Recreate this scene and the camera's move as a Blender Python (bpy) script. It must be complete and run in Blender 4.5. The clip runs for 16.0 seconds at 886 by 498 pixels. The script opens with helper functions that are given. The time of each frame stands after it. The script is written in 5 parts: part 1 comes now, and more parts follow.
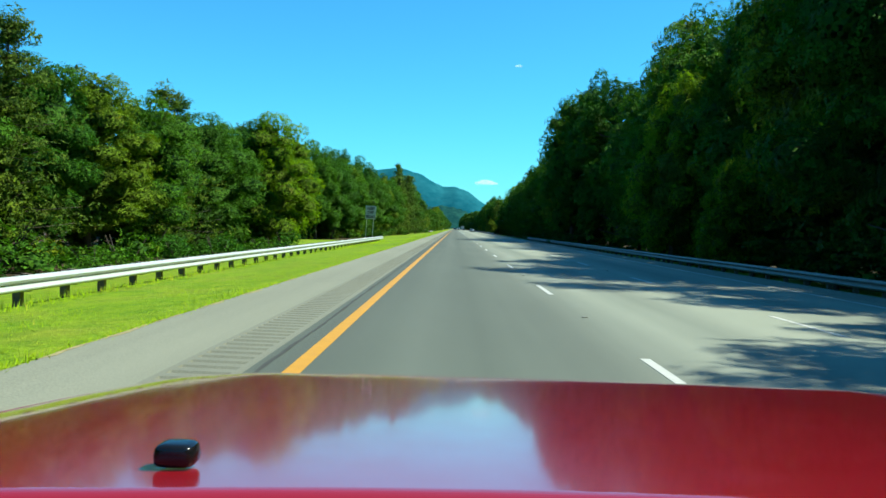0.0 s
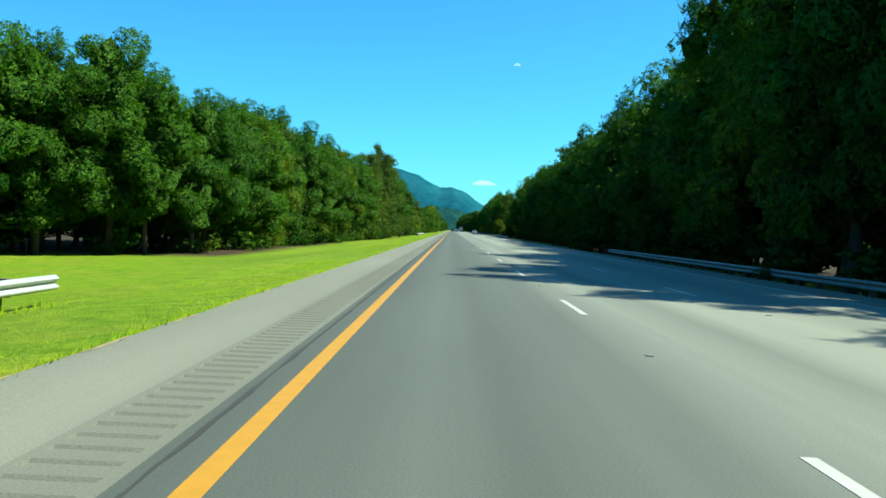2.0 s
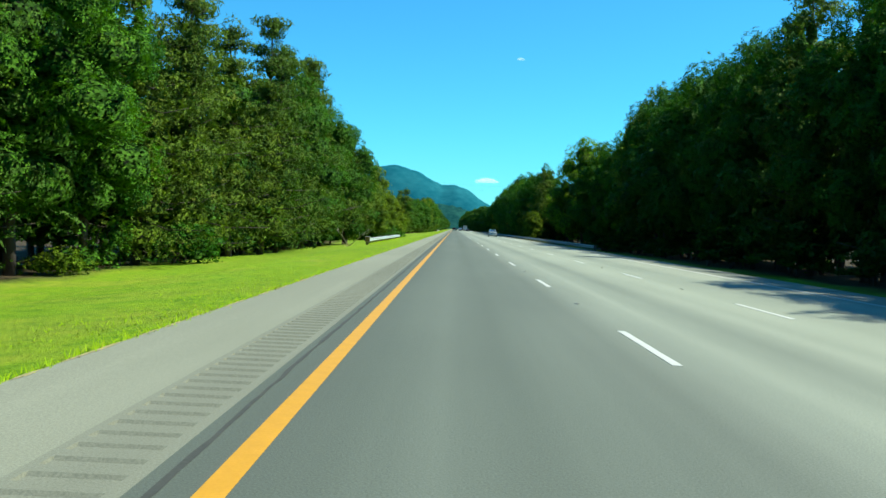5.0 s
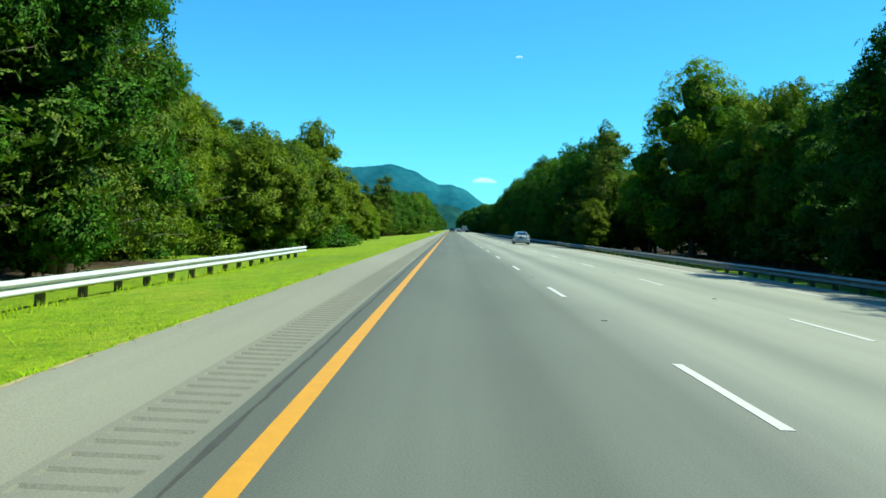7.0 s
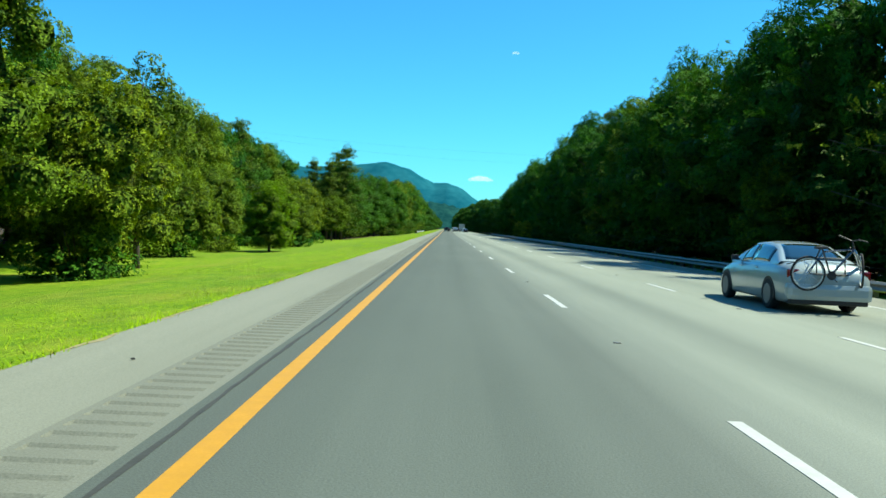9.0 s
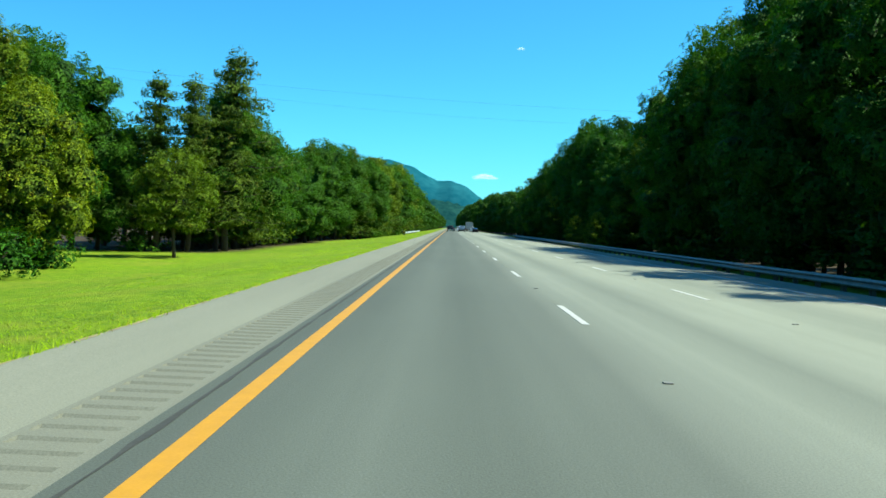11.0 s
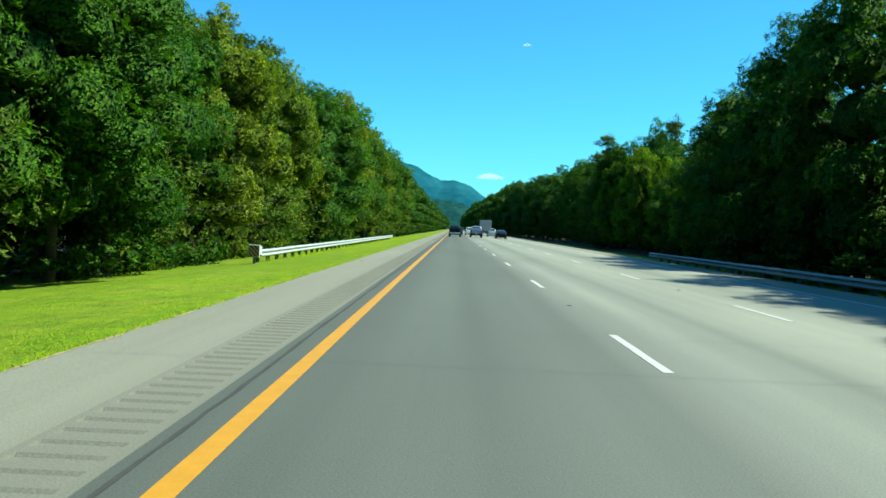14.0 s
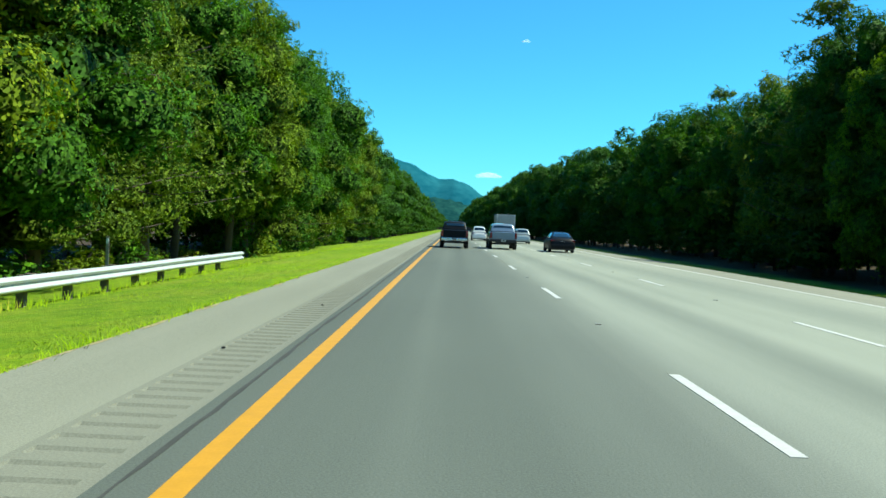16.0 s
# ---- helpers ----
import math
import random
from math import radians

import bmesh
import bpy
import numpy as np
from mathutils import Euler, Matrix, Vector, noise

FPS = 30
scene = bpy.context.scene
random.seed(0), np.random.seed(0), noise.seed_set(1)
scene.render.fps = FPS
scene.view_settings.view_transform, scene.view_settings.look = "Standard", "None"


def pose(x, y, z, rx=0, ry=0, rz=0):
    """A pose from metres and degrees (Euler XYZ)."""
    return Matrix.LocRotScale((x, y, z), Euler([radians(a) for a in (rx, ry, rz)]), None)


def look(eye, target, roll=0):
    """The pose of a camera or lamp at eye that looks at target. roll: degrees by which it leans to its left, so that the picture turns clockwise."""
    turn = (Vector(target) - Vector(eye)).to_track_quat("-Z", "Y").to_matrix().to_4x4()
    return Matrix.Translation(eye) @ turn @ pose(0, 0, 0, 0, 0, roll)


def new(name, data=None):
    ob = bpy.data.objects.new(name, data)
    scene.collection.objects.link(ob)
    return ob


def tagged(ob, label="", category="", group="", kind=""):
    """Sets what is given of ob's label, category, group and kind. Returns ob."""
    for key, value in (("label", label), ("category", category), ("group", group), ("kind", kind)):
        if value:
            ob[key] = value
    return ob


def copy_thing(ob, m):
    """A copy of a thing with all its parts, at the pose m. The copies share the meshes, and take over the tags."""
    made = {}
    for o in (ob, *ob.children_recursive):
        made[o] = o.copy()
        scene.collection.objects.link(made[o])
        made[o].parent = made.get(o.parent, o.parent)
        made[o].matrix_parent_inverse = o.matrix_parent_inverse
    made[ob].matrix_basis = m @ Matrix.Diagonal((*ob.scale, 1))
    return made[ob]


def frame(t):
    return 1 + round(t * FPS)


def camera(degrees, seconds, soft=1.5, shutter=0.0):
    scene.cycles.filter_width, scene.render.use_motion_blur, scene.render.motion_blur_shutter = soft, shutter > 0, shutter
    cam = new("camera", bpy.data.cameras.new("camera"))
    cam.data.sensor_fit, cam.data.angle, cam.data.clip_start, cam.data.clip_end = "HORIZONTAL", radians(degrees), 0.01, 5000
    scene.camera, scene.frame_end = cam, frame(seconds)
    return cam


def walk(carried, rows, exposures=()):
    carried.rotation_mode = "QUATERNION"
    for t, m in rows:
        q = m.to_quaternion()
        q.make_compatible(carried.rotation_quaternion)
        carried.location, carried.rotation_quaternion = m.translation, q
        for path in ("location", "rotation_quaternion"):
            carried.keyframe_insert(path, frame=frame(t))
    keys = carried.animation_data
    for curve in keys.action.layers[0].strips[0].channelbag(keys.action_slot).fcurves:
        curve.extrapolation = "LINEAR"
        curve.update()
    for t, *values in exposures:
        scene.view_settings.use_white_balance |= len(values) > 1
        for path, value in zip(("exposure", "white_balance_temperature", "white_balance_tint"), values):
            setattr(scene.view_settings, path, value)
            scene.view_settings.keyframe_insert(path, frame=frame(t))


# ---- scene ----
# ---- camera and its way ----
cam = camera(56.0, 16.0, soft=1.6)
PATH = (
    (0.0, 1.438, 5.80, 0.793, -1.472),
    (0.5, 1.355, 25.49, 0.754, -1.451),
    (1.0, 1.276, 44.78, 0.696, -1.410),
    (1.5, 1.276, 64.10, 0.696, -1.371),
    (2.0, 1.268, 82.96, 0.599, -1.366),
    (2.5, 1.304, 102.20, 0.599, -1.366),
    (3.0, 1.312, 121.76, 0.540, -1.403),
    (3.5, 1.274, 140.84, 0.591, -1.417),
    (4.0, 1.236, 159.99, 0.642, -1.430),
    (4.5, 1.198, 179.11, 0.692, -1.444),
    (5.0, 1.160, 198.21, 0.743, -1.458),
    (5.5, 1.122, 217.44, 0.793, -1.472),
    (6.0, 1.069, 236.50, 0.735, -1.411),
    (6.5, 1.062, 255.14, 0.638, -1.407),
    (7.0, 1.090, 274.24, 0.540, -1.403),
    (7.5, 1.080, 293.61, 0.502, -1.401),
    (8.0, 1.125, 312.58, 0.404, -1.436),
    (8.5, 1.271, 331.55, 0.385, -1.435),
    (9.0, 1.385, 350.25, 0.229, -1.447),
    (9.5, 1.424, 369.37, 0.299, -1.470),
    (10.0, 1.463, 388.35, 0.369, -1.492),
    (10.5, 1.502, 407.32, 0.439, -1.515),
    (11.0, 1.541, 426.30, 0.509, -1.537),
    (11.5, 1.580, 445.02, 0.579, -1.560),
    (12.0, 1.527, 464.03, 0.579, -1.521),
    (12.5, 1.506, 483.43, 0.677, -1.448),
    (13.0, 1.521, 502.36, 0.715, -1.449),
    (13.5, 1.433, 521.49, 0.715, -1.469),
    (14.0, 1.402, 540.12, 0.793, -1.472),
    (14.5, 1.334, 559.20, 0.677, -1.486),
    (15.0, 1.329, 578.52, 0.715, -1.488),
    (15.5, 1.309, 597.64, 0.696, -1.468),
    (16.0, 1.349, 616.41, 0.638, -1.485),
)
walk(cam, [(t, pose(x, y, 1.39, 90 + pitch, -2.5, yaw)) for t, x, y, yaw, pitch in PATH],
     exposures=((0.0, 0.85, 6350, -3.0),))

# ---- sky, sun, exposure ----
SUN_ELEVATION, SUN_AZIMUTH = radians(54.5), radians(81)
world = bpy.data.worlds.new("sky")
scene.world = world
world.use_nodes = True
wn, wl = world.node_tree.nodes, world.node_tree.links
sky = wn.new("ShaderNodeTexSky")
sky.sky_type, sky.sun_disc = "NISHITA", False
sky.sun_elevation, sky.sun_rotation = SUN_ELEVATION, SUN_AZIMUTH
sky.air_density, sky.dust_density, sky.ozone_density = 1.0, 0.3, 3.0
deep = wn.new("ShaderNodeMix")
deep.data_type, deep.blend_type = "RGBA", "MULTIPLY"
deep.inputs[0].default_value = 1.0
deep.inputs[7].default_value = (0.37, 1.10, 1.45, 1)
wl.new(sky.outputs[0], deep.inputs[6])
wl.new(deep.outputs[2], wn["Background"].inputs[0])
wn["Background"].inputs[1].default_value = 0.080
sun = new("sun", bpy.data.lights.new("sun", "SUN"))
sun.data.energy, sun.data.angle, sun.data.color = 4.7, radians(0.53), (1.0, 0.95, 0.78)
toward = Vector((math.cos(SUN_ELEVATION) * math.sin(SUN_AZIMUTH), math.cos(SUN_ELEVATION) * math.cos(SUN_AZIMUTH), math.sin(SUN_ELEVATION)))
sun.matrix_world = look(toward * 200, (0, 0, 0))

# ---- materials ----
def material(name, rough=0.6, metal=0.0, spec=0.5):
    m = bpy.data.materials.new(name)
    m.use_nodes = True
    n = m.node_tree.nodes
    b = n["Principled BSDF"]
    b.inputs["Roughness"].default_value = rough
    b.inputs["Metallic"].default_value = metal
    b.inputs["Specular IOR Level"].default_value = spec
    return m, n, m.node_tree.links, b


def coords(n, l, scale=(1, 1, 1)):
    tc, mp = n.new("ShaderNodeTexCoord"), n.new("ShaderNodeMapping")
    l.new(tc.outputs["Object"], mp.inputs[0])
    mp.inputs["Scale"].default_value = scale
    return mp.outputs[0]


def noise_tex(n, l, vec, scale, detail=4.0, rough=0.55):
    t = n.new("ShaderNodeTexNoise")
    t.inputs["Scale"].default_value, t.inputs["Detail"].default_value, t.inputs["Roughness"].default_value = scale, detail, rough
    l.new(vec, t.inputs["Vector"])
    return t.outputs["Fac"]


def ramp(n, l, fac, stops):
    r = n.new("ShaderNodeValToRGB")
    while len(r.color_ramp.elements) < len(stops):
        r.color_ramp.elements.new(0.5)
    for e, (p, c) in zip(r.color_ramp.elements, stops):
        e.position, e.color = p, (*c, 1)
    l.new(fac, r.inputs[0])
    return r.outputs[0]


def mix(n, l, fac, a, b, mode="MIX"):
    m = n.new("ShaderNodeMix")
    m.data_type, m.blend_type = "RGBA", mode
    for socket, v in ((m.inputs[0], fac), (m.inputs[6], a), (m.inputs[7], b)):
        if isinstance(v, (float, int)):
            socket.default_value = v
        elif isinstance(v, tuple):
            socket.default_value = (*v, 1)
        else:
            l.new(v, socket)
    return m.outputs[2]


def bump(n, l, b, height, strength=0.3, distance=0.02):
    bp = n.new("ShaderNodeBump")
    bp.inputs["Strength"].default_value, bp.inputs["Distance"].default_value = strength, distance
    l.new(height, bp.inputs["Height"])
    l.new(bp.outputs[0], b.inputs["Normal"])


def plain(name, color, rough=0.5, metal=0.0, vary=0.12, scale=8.0, spec=0.5, coat=0.0):
    """Paint, metal, rubber: one colour with slight wear at two scales."""
    m, n, l, b = material(name, rough, metal, spec)
    v = coords(n, l)
    a = noise_tex(n, l, v, scale, 5)
    c = noise_tex(n, l, v, scale * 9, 3)
    dark = tuple(x * (1 - vary) for x in color)
    light = tuple(min(1, x * (1 + vary)) for x in color)
    base = ramp(n, l, a, [(0.3, dark), (0.7, light)])
    l.new(mix(n, l, c, base, dark), b.inputs["Base Color"]) if vary > 0.1 else l.new(base, b.inputs["Base Color"])
    r = n.new("ShaderNodeMapRange")
    r.inputs[3].default_value, r.inputs[4].default_value = max(0, rough - 0.08), min(1, rough + 0.08)
    l.new(c, r.inputs[0])
    l.new(r.outputs[0], b.inputs["Roughness"])
    b.inputs["Coat Weight"].default_value = coat
    b.inputs["Coat Roughness"].default_value = 0.03
    return m


def leaf_material(name, dark, light, through_col, warm=(0.16, 0.14, 0.02), warmth=0.12, by_place=False, least=(0.55, 0.78, 0.9), most=(1.3, 1.25, 0.85), leaflets=0.0, gaps=0.58, facet=1.1, shine=0.22):
    """Leaves: colour from tree to tree, from spray to spray and from leaflet to leaflet, each leaflet turned its own way; part of the light shines through."""
    m, n, l, b = material(name, 0.75, 0, 0.10)
    info, geo = n.new("ShaderNodeObjectInfo"), n.new("ShaderNodeNewGeometry")
    leaf = ramp(n, l, geo.outputs["Random Per Island"], [(0.0, dark), (0.55, light), (1 - warmth * 0.5, light), (1.0, warm)])
    which = noise_tex(n, l, coords(n, l), 0.16, 1.0) if by_place else info.outputs["Random"]
    tree = ramp(n, l, which, [(0.0, least), (0.45, (1, 1, 1)), (0.8, tuple((1 + c) / 2 for c in most)), (1.0, most)])
    col = mix(n, l, 1.0, leaf, tree, "MULTIPLY")
    tr, mx = n.new("ShaderNodeBsdfTranslucent"), n.new("ShaderNodeMixShader")
    l.new(mix(n, l, 1.0, tree, through_col, "MULTIPLY"), tr.inputs[0])
    mx.inputs[0].default_value = shine
    l.new(b.outputs[0], mx.inputs[1])
    l.new(tr.outputs[0], mx.inputs[2])
    out = mx.outputs[0]
    if leaflets:
        # each spray is made up of small leaves, every one with its own tone and tilt
        cell, sep = n.new("ShaderNodeTexVoronoi"), n.new("ShaderNodeSeparateXYZ")
        cell.inputs["Scale"].default_value = leaflets
        l.new(coords(n, l), cell.inputs["Vector"])
        l.new(cell.outputs["Color"], sep.inputs[0])
        col = mix(n, l, 1.0, col, ramp(n, l, sep.outputs[0], [(0.0, (0.45, 0.5, 0.6)), (0.5, (1, 1, 1)), (1.0, (1.55, 1.45, 1.2))]), "MULTIPLY")
        tilt, size, add, unit = (n.new("ShaderNodeVectorMath") for _ in range(4))
        tilt.operation, size.operation, add.operation, unit.operation = "SUBTRACT", "SCALE", "ADD", "NORMALIZE"
        tilt.inputs[1].default_value = (0.5, 0.5, 0.5)
        size.inputs["Scale"].default_value = facet * 2
        l.new(cell.outputs["Color"], tilt.inputs[0])
        l.new(tilt.outputs[0], size.inputs[0])
        l.new(size.outputs[0], add.inputs[0])
        l.new(geo.outputs["Normal"], add.inputs[1])
        l.new(add.outputs[0], unit.inputs[0])
        l.new(unit.outputs[0], b.inputs["Normal"])
        if gaps:
            gap, clear, cut = n.new("ShaderNodeMath"), n.new("ShaderNodeBsdfTransparent"), n.new("ShaderNodeMixShader")
            gap.operation = "GREATER_THAN"
            gap.inputs[1].default_value = gaps
            l.new(cell.outputs["Distance"], gap.inputs[0])
            l.new(gap.outputs[0], cut.inputs[0])
            l.new(out, cut.inputs[1])
            l.new(clear.outputs[0], cut.inputs[2])
            out = cut.outputs[0]
    l.new(col, b.inputs["Base Color"])
    l.new(out, n["Material Output"].inputs[0])
    return m


def asphalt_material(name, dark, light, tracks=None):
    """Worn asphalt: aggregate, long streaks along the road, blotches; tracks: centres across the road of darker wheel and oil tracks."""
    m, n, l, b = material(name, 0.88, 0, 0.35)
    fine = noise_tex(n, l, coords(n, l), 60, 3)
    streak = noise_tex(n, l, coords(n, l, (1.6, 0.02, 1)), 1.0, 5)
    blotch = noise_tex(n, l, coords(n, l, (0.35, 0.08, 1)), 1.0, 3)
    base = ramp(n, l, streak, [(0.3, dark), (0.7, light)])
    base = mix(n, l, 0.45, base, ramp(n, l, blotch, [(0.35, dark), (0.65, light)]))
    base = mix(n, l, 0.35, base, ramp(n, l, fine, [(0.3, tuple(c * 0.6 for c in dark)), (0.7, tuple(c * 1.25 for c in light))]))
    if tracks:
        sep = n.new("ShaderNodeSeparateXYZ")
        l.new(coords(n, l), sep.inputs[0])
        mr = n.new("ShaderNodeMapRange")
        mr.inputs[1].default_value, mr.inputs[2].default_value = tracks[0], tracks[1]
        l.new(sep.outputs[0], mr.inputs[0])
        r = ramp(n, l, mr.outputs[0], tracks[2])
        base = mix(n, l, 1.0, base, r, "MULTIPLY")
    l.new(base, b.inputs["Base Color"])
    bump(n, l, b, fine, 0.35, 0.01)
    return m


def ground_material(name):
    """Turf: blades' colours at three scales, dry and bare patches."""
    m, n, l, b = material(name, 0.9, 0, 0.15)
    v = coords(n, l)
    fine = noise_tex(n, l, v, 9, 6, 0.7)
    patch = noise_tex(n, l, v, 0.35, 4)
    wide = noise_tex(n, l, v, 0.05, 2)
    c = ramp(n, l, fine, [(0.25, (0.068, 0.145, 0.004)), (0.5, (0.150, 0.252, 0.006)), (0.75, (0.230, 0.325, 0.014))])
    c = mix(n, l, ramp(n, l, patch, [(0.45, (0, 0, 0)), (0.75, (0.8, 0.8, 0.8))]), c, (0.215, 0.242, 0.026))
    c = mix(n, l, ramp(n, l, wide, [(0.4, (0, 0, 0)), (0.7, (0.5, 0.5, 0.5))]), c, (0.087, 0.1566, 0.01044))
    tuft = noise_tex(n, l, v, 1.7, 3, 0.6)
    c = mix(n, l, 1.0, c, ramp(n, l, tuft, [(0.3, (0.70, 0.80, 0.7)), (0.5, (1.05, 1.04, 1)), (0.7, (1.36, 1.18, 1.4))]), "MULTIPLY")
    # under the woods the grass gives way to leaf litter and bare earth, further back in the clearings
    sep, edge = n.new("ShaderNodeSeparateXYZ"), n.new("ShaderNodeMath")
    l.new(v, sep.inputs[0])
    l.new(sep.outputs[0], edge.inputs[0])
    edge.operation = "MULTIPLY_ADD"
    edge.inputs[1].default_value = 1.0
    wave = n.new("ShaderNodeMath")
    wave.operation = "MULTIPLY"
    wave.inputs[1].default_value = 4.0
    l.new(noise_tex(n, l, v, 0.2, 3), wave.inputs[0])
    l.new(wave.outputs[0], edge.inputs[2])
    span, along = n.new("ShaderNodeMapRange"), n.new("ShaderNodeMapRange")
    span.inputs[1].default_value, span.inputs[2].default_value = -50.0, 50.0
    along.inputs[1].default_value, along.inputs[2].default_value = 0.0, 1000.0
    l.new(edge.outputs[0], span.inputs[0])
    l.new(sep.outputs[1], along.inputs[0])
    litter = ramp(n, l, fine, [(0.3, (0.030, 0.023, 0.013)), (0.7, (0.078, 0.055, 0.030))])
    on, off = (1, 1, 1), (0, 0, 0)
    deep_wood = ramp(n, l, span.outputs[0], [(0.19, on), (0.21, off), (0.722, off), (0.745, on)])
    near_wood = ramp(n, l, span.outputs[0], [(0.35, on), (0.375, off)])
    wooded = ramp(n, l, along.outputs[0], [(0.098, on), (0.102, off), (0.142, off), (0.148, on), (0.325, on), (0.33, off), (0.488, off), (0.492, on)])
    mask = mix(n, l, 1.0, deep_wood, mix(n, l, 1.0, near_wood, wooded, "MULTIPLY"), "LIGHTEN")
    c = mix(n, l, mask, c, litter)
    l.new(c, b.inputs["Base Color"])
    bump(n, l, b, fine, 0.8, 0.08)
    return m


ASPHALT = asphalt_material("asphalt_lanes", (0.09625, 0.1045, 0.09075), (0.1513, 0.1595, 0.1375), (0.0, 11.0, [
    (0.0, (0.62, 0.67, 0.67)), (0.05, (0.70, 0.76, 0.75)), (0.10, (0.80, 0.86, 0.85)), (0.165, (0.68, 0.74, 0.73)), (0.23, (0.82, 0.88, 0.87)), (0.29, (0.86, 0.91, 0.90)),
    (0.36, (1.42, 1.46, 1.42)), (0.41, (1.70, 1.73, 1.66)), (0.49, (1.25, 1.30, 1.25)), (0.56, (1.80, 1.82, 1.72)), (0.69, (1.90, 1.92, 1.80)), (0.82, (1.40, 1.45, 1.38)), (0.93, (1.90, 1.90, 1.78))]))
SHOULDER = asphalt_material("asphalt_shoulder", (0.158, 0.161, 0.125), (0.237, 0.240, 0.187))
MILLED = asphalt_material("asphalt_milled", (0.126, 0.129, 0.103), (0.193, 0.196, 0.154))
SEAM = plain("bitumen_seam", (0.045, 0.047, 0.042), 0.85, 0, 0.3, 3)
GRASS_GROUND = ground_material("turf")
DIRT = plain("dry_dirt", (0.27, 0.235, 0.115), 0.95, 0, 0.4, 2.5)
YELLOW = plain("yellow_road_paint", (0.4988, 0.2436, 0.0087), 0.6, 0, 0.14, 5)
WHITE = plain("white_road_paint", (0.4836, 0.4836, 0.4588), 0.6, 0, 0.16, 5)
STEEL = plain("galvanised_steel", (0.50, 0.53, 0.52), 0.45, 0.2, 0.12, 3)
# darker and rougher grey than STEEL
DULL_STEEL = plain("dull_grey_steel", (0.252, 0.252, 0.228), 0.6, 0.3, 0.25, 3)
WOOD_POST = plain("weathered_post_timber", (0.16, 0.13, 0.10), 0.9, 0, 0.3, 6)
BARK = plain("bark", (0.075, 0.058, 0.045), 0.95, 0, 0.35, 4)
LEAF = leaf_material("broad_leaves", (0.028, 0.085, 0.007), (0.050, 0.134, 0.009), (0.065, 0.19, 0.006), (0.08, 0.13, 0.010), 0.06, leaflets=11.0, gaps=0.53)
# darker than LEAF: shade among the woods is partly put into this colour
LEAF_WOODS = leaf_material("shaded_woodland_leaves", (0.020, 0.058, 0.007), (0.040, 0.105, 0.012), (0.06, 0.17, 0.006), (0.06, 0.11, 0.010), 0.06, by_place=True, leaflets=5.0)
# inner masses, darker than LEAF and LEAF_LIGHT: crown shade put into the colour
LEAF_INNER_SHADED = leaf_material("shaded_inner_leaves", (0.023, 0.068, 0.007), (0.043, 0.112, 0.009), (0.05, 0.14, 0.006), (0.05, 0.09, 0.008), 0.06, by_place=True, leaflets=9.0, gaps=0.0, facet=1.5)
LIGHT_INNER_SHADED = leaf_material("shaded_inner_light_leaves", (0.050, 0.088, 0.007), (0.085, 0.140, 0.009), (0.10, 0.18, 0.006), (0.10, 0.12, 0.01), 0.06, by_place=True, least=(0.8, 0.92, 0.9), most=(1.2, 1.1, 0.9), leaflets=9.0, gaps=0.0, facet=1.5)
# yellow-green leaves, lighter than LEAF partly to imitate sun on the crowns
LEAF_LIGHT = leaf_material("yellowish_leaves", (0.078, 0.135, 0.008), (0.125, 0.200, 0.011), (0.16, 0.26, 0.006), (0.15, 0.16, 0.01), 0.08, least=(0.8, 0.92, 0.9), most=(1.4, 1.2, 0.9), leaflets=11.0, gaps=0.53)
LEAF_BRIGHT = leaf_material("bright_sunlit_leaves", (0.082, 0.168, 0.006), (0.138, 0.255, 0.008), (0.19, 0.35, 0.005), (0.19, 0.23, 0.01), 0.06, least=(0.95, 0.98, 0.9), most=(1.1, 1.05, 0.9), leaflets=11.0, gaps=0.53, shine=0.4)
NEEDLE = leaf_material("pine_needles", (0.048, 0.088, 0.012), (0.088, 0.142, 0.017), (0.10, 0.18, 0.01), (0.11, 0.12, 0.02), 0.08, leaflets=12.0)
BLADE = leaf_material("grass_blades", (0.155, 0.285, 0.005), (0.235, 0.37, 0.007), (0.29, 0.42, 0.008), (0.36, 0.33, 0.05), 0.2)

# ---- building helpers ----
def mesh_of(bm, name, mat, smooth=False):
    me = bpy.data.meshes.new(name)
    bm.to_mesh(me)
    bm.free()
    me.materials.append(mat)
    if smooth:
        me.polygons.foreach_set("use_smooth", [True] * len(me.polygons))
    return me


def part(name, bm, mat, parent, label="", smooth=False):
    ob = new(name, mesh_of(bm, name, mat, smooth))
    ob.parent = parent
    return tagged(ob, label)


def thing(name, label, category, m=None, group="", kind=""):
    ob = new(name)
    ob.empty_display_size = 0.2
    if m is not None:
        ob.matrix_basis = m
    return tagged(ob, label, category, group, kind)


def box(bm, c, s, bevel=0.0, m=None):
    made = bmesh.ops.create_cube(bm, size=1.0)["verts"]
    bmesh.ops.scale(bm, vec=s, verts=made)
    bmesh.ops.translate(bm, vec=c, verts=made)
    if m is not None:
        bmesh.ops.transform(bm, matrix=m, verts=made)
    if bevel:
        edges = {e for v in made for e in v.link_edges}
        bmesh.ops.bevel(bm, geom=list(edges), offset=bevel, segments=2, affect="EDGES", profile=0.6)


def ring(bm, centre, axis_u, axis_v, r, n):
    return [bm.verts.new(centre + (axis_u * math.cos(a) + axis_v * math.sin(a)) * r) for a in (2 * math.pi * i / n for i in range(n))]


def skin(bm, rings, closed=True, caps=True):
    for a, b in zip(rings, rings[1:]):
        k = len(a)
        for i in range(k if closed else k - 1):
            bm.faces.new((a[i], a[(i + 1) % k], b[(i + 1) % k], b[i]))
    if caps and closed:
        bm.faces.new(rings[0][::-1])
        bm.faces.new(rings[-1])


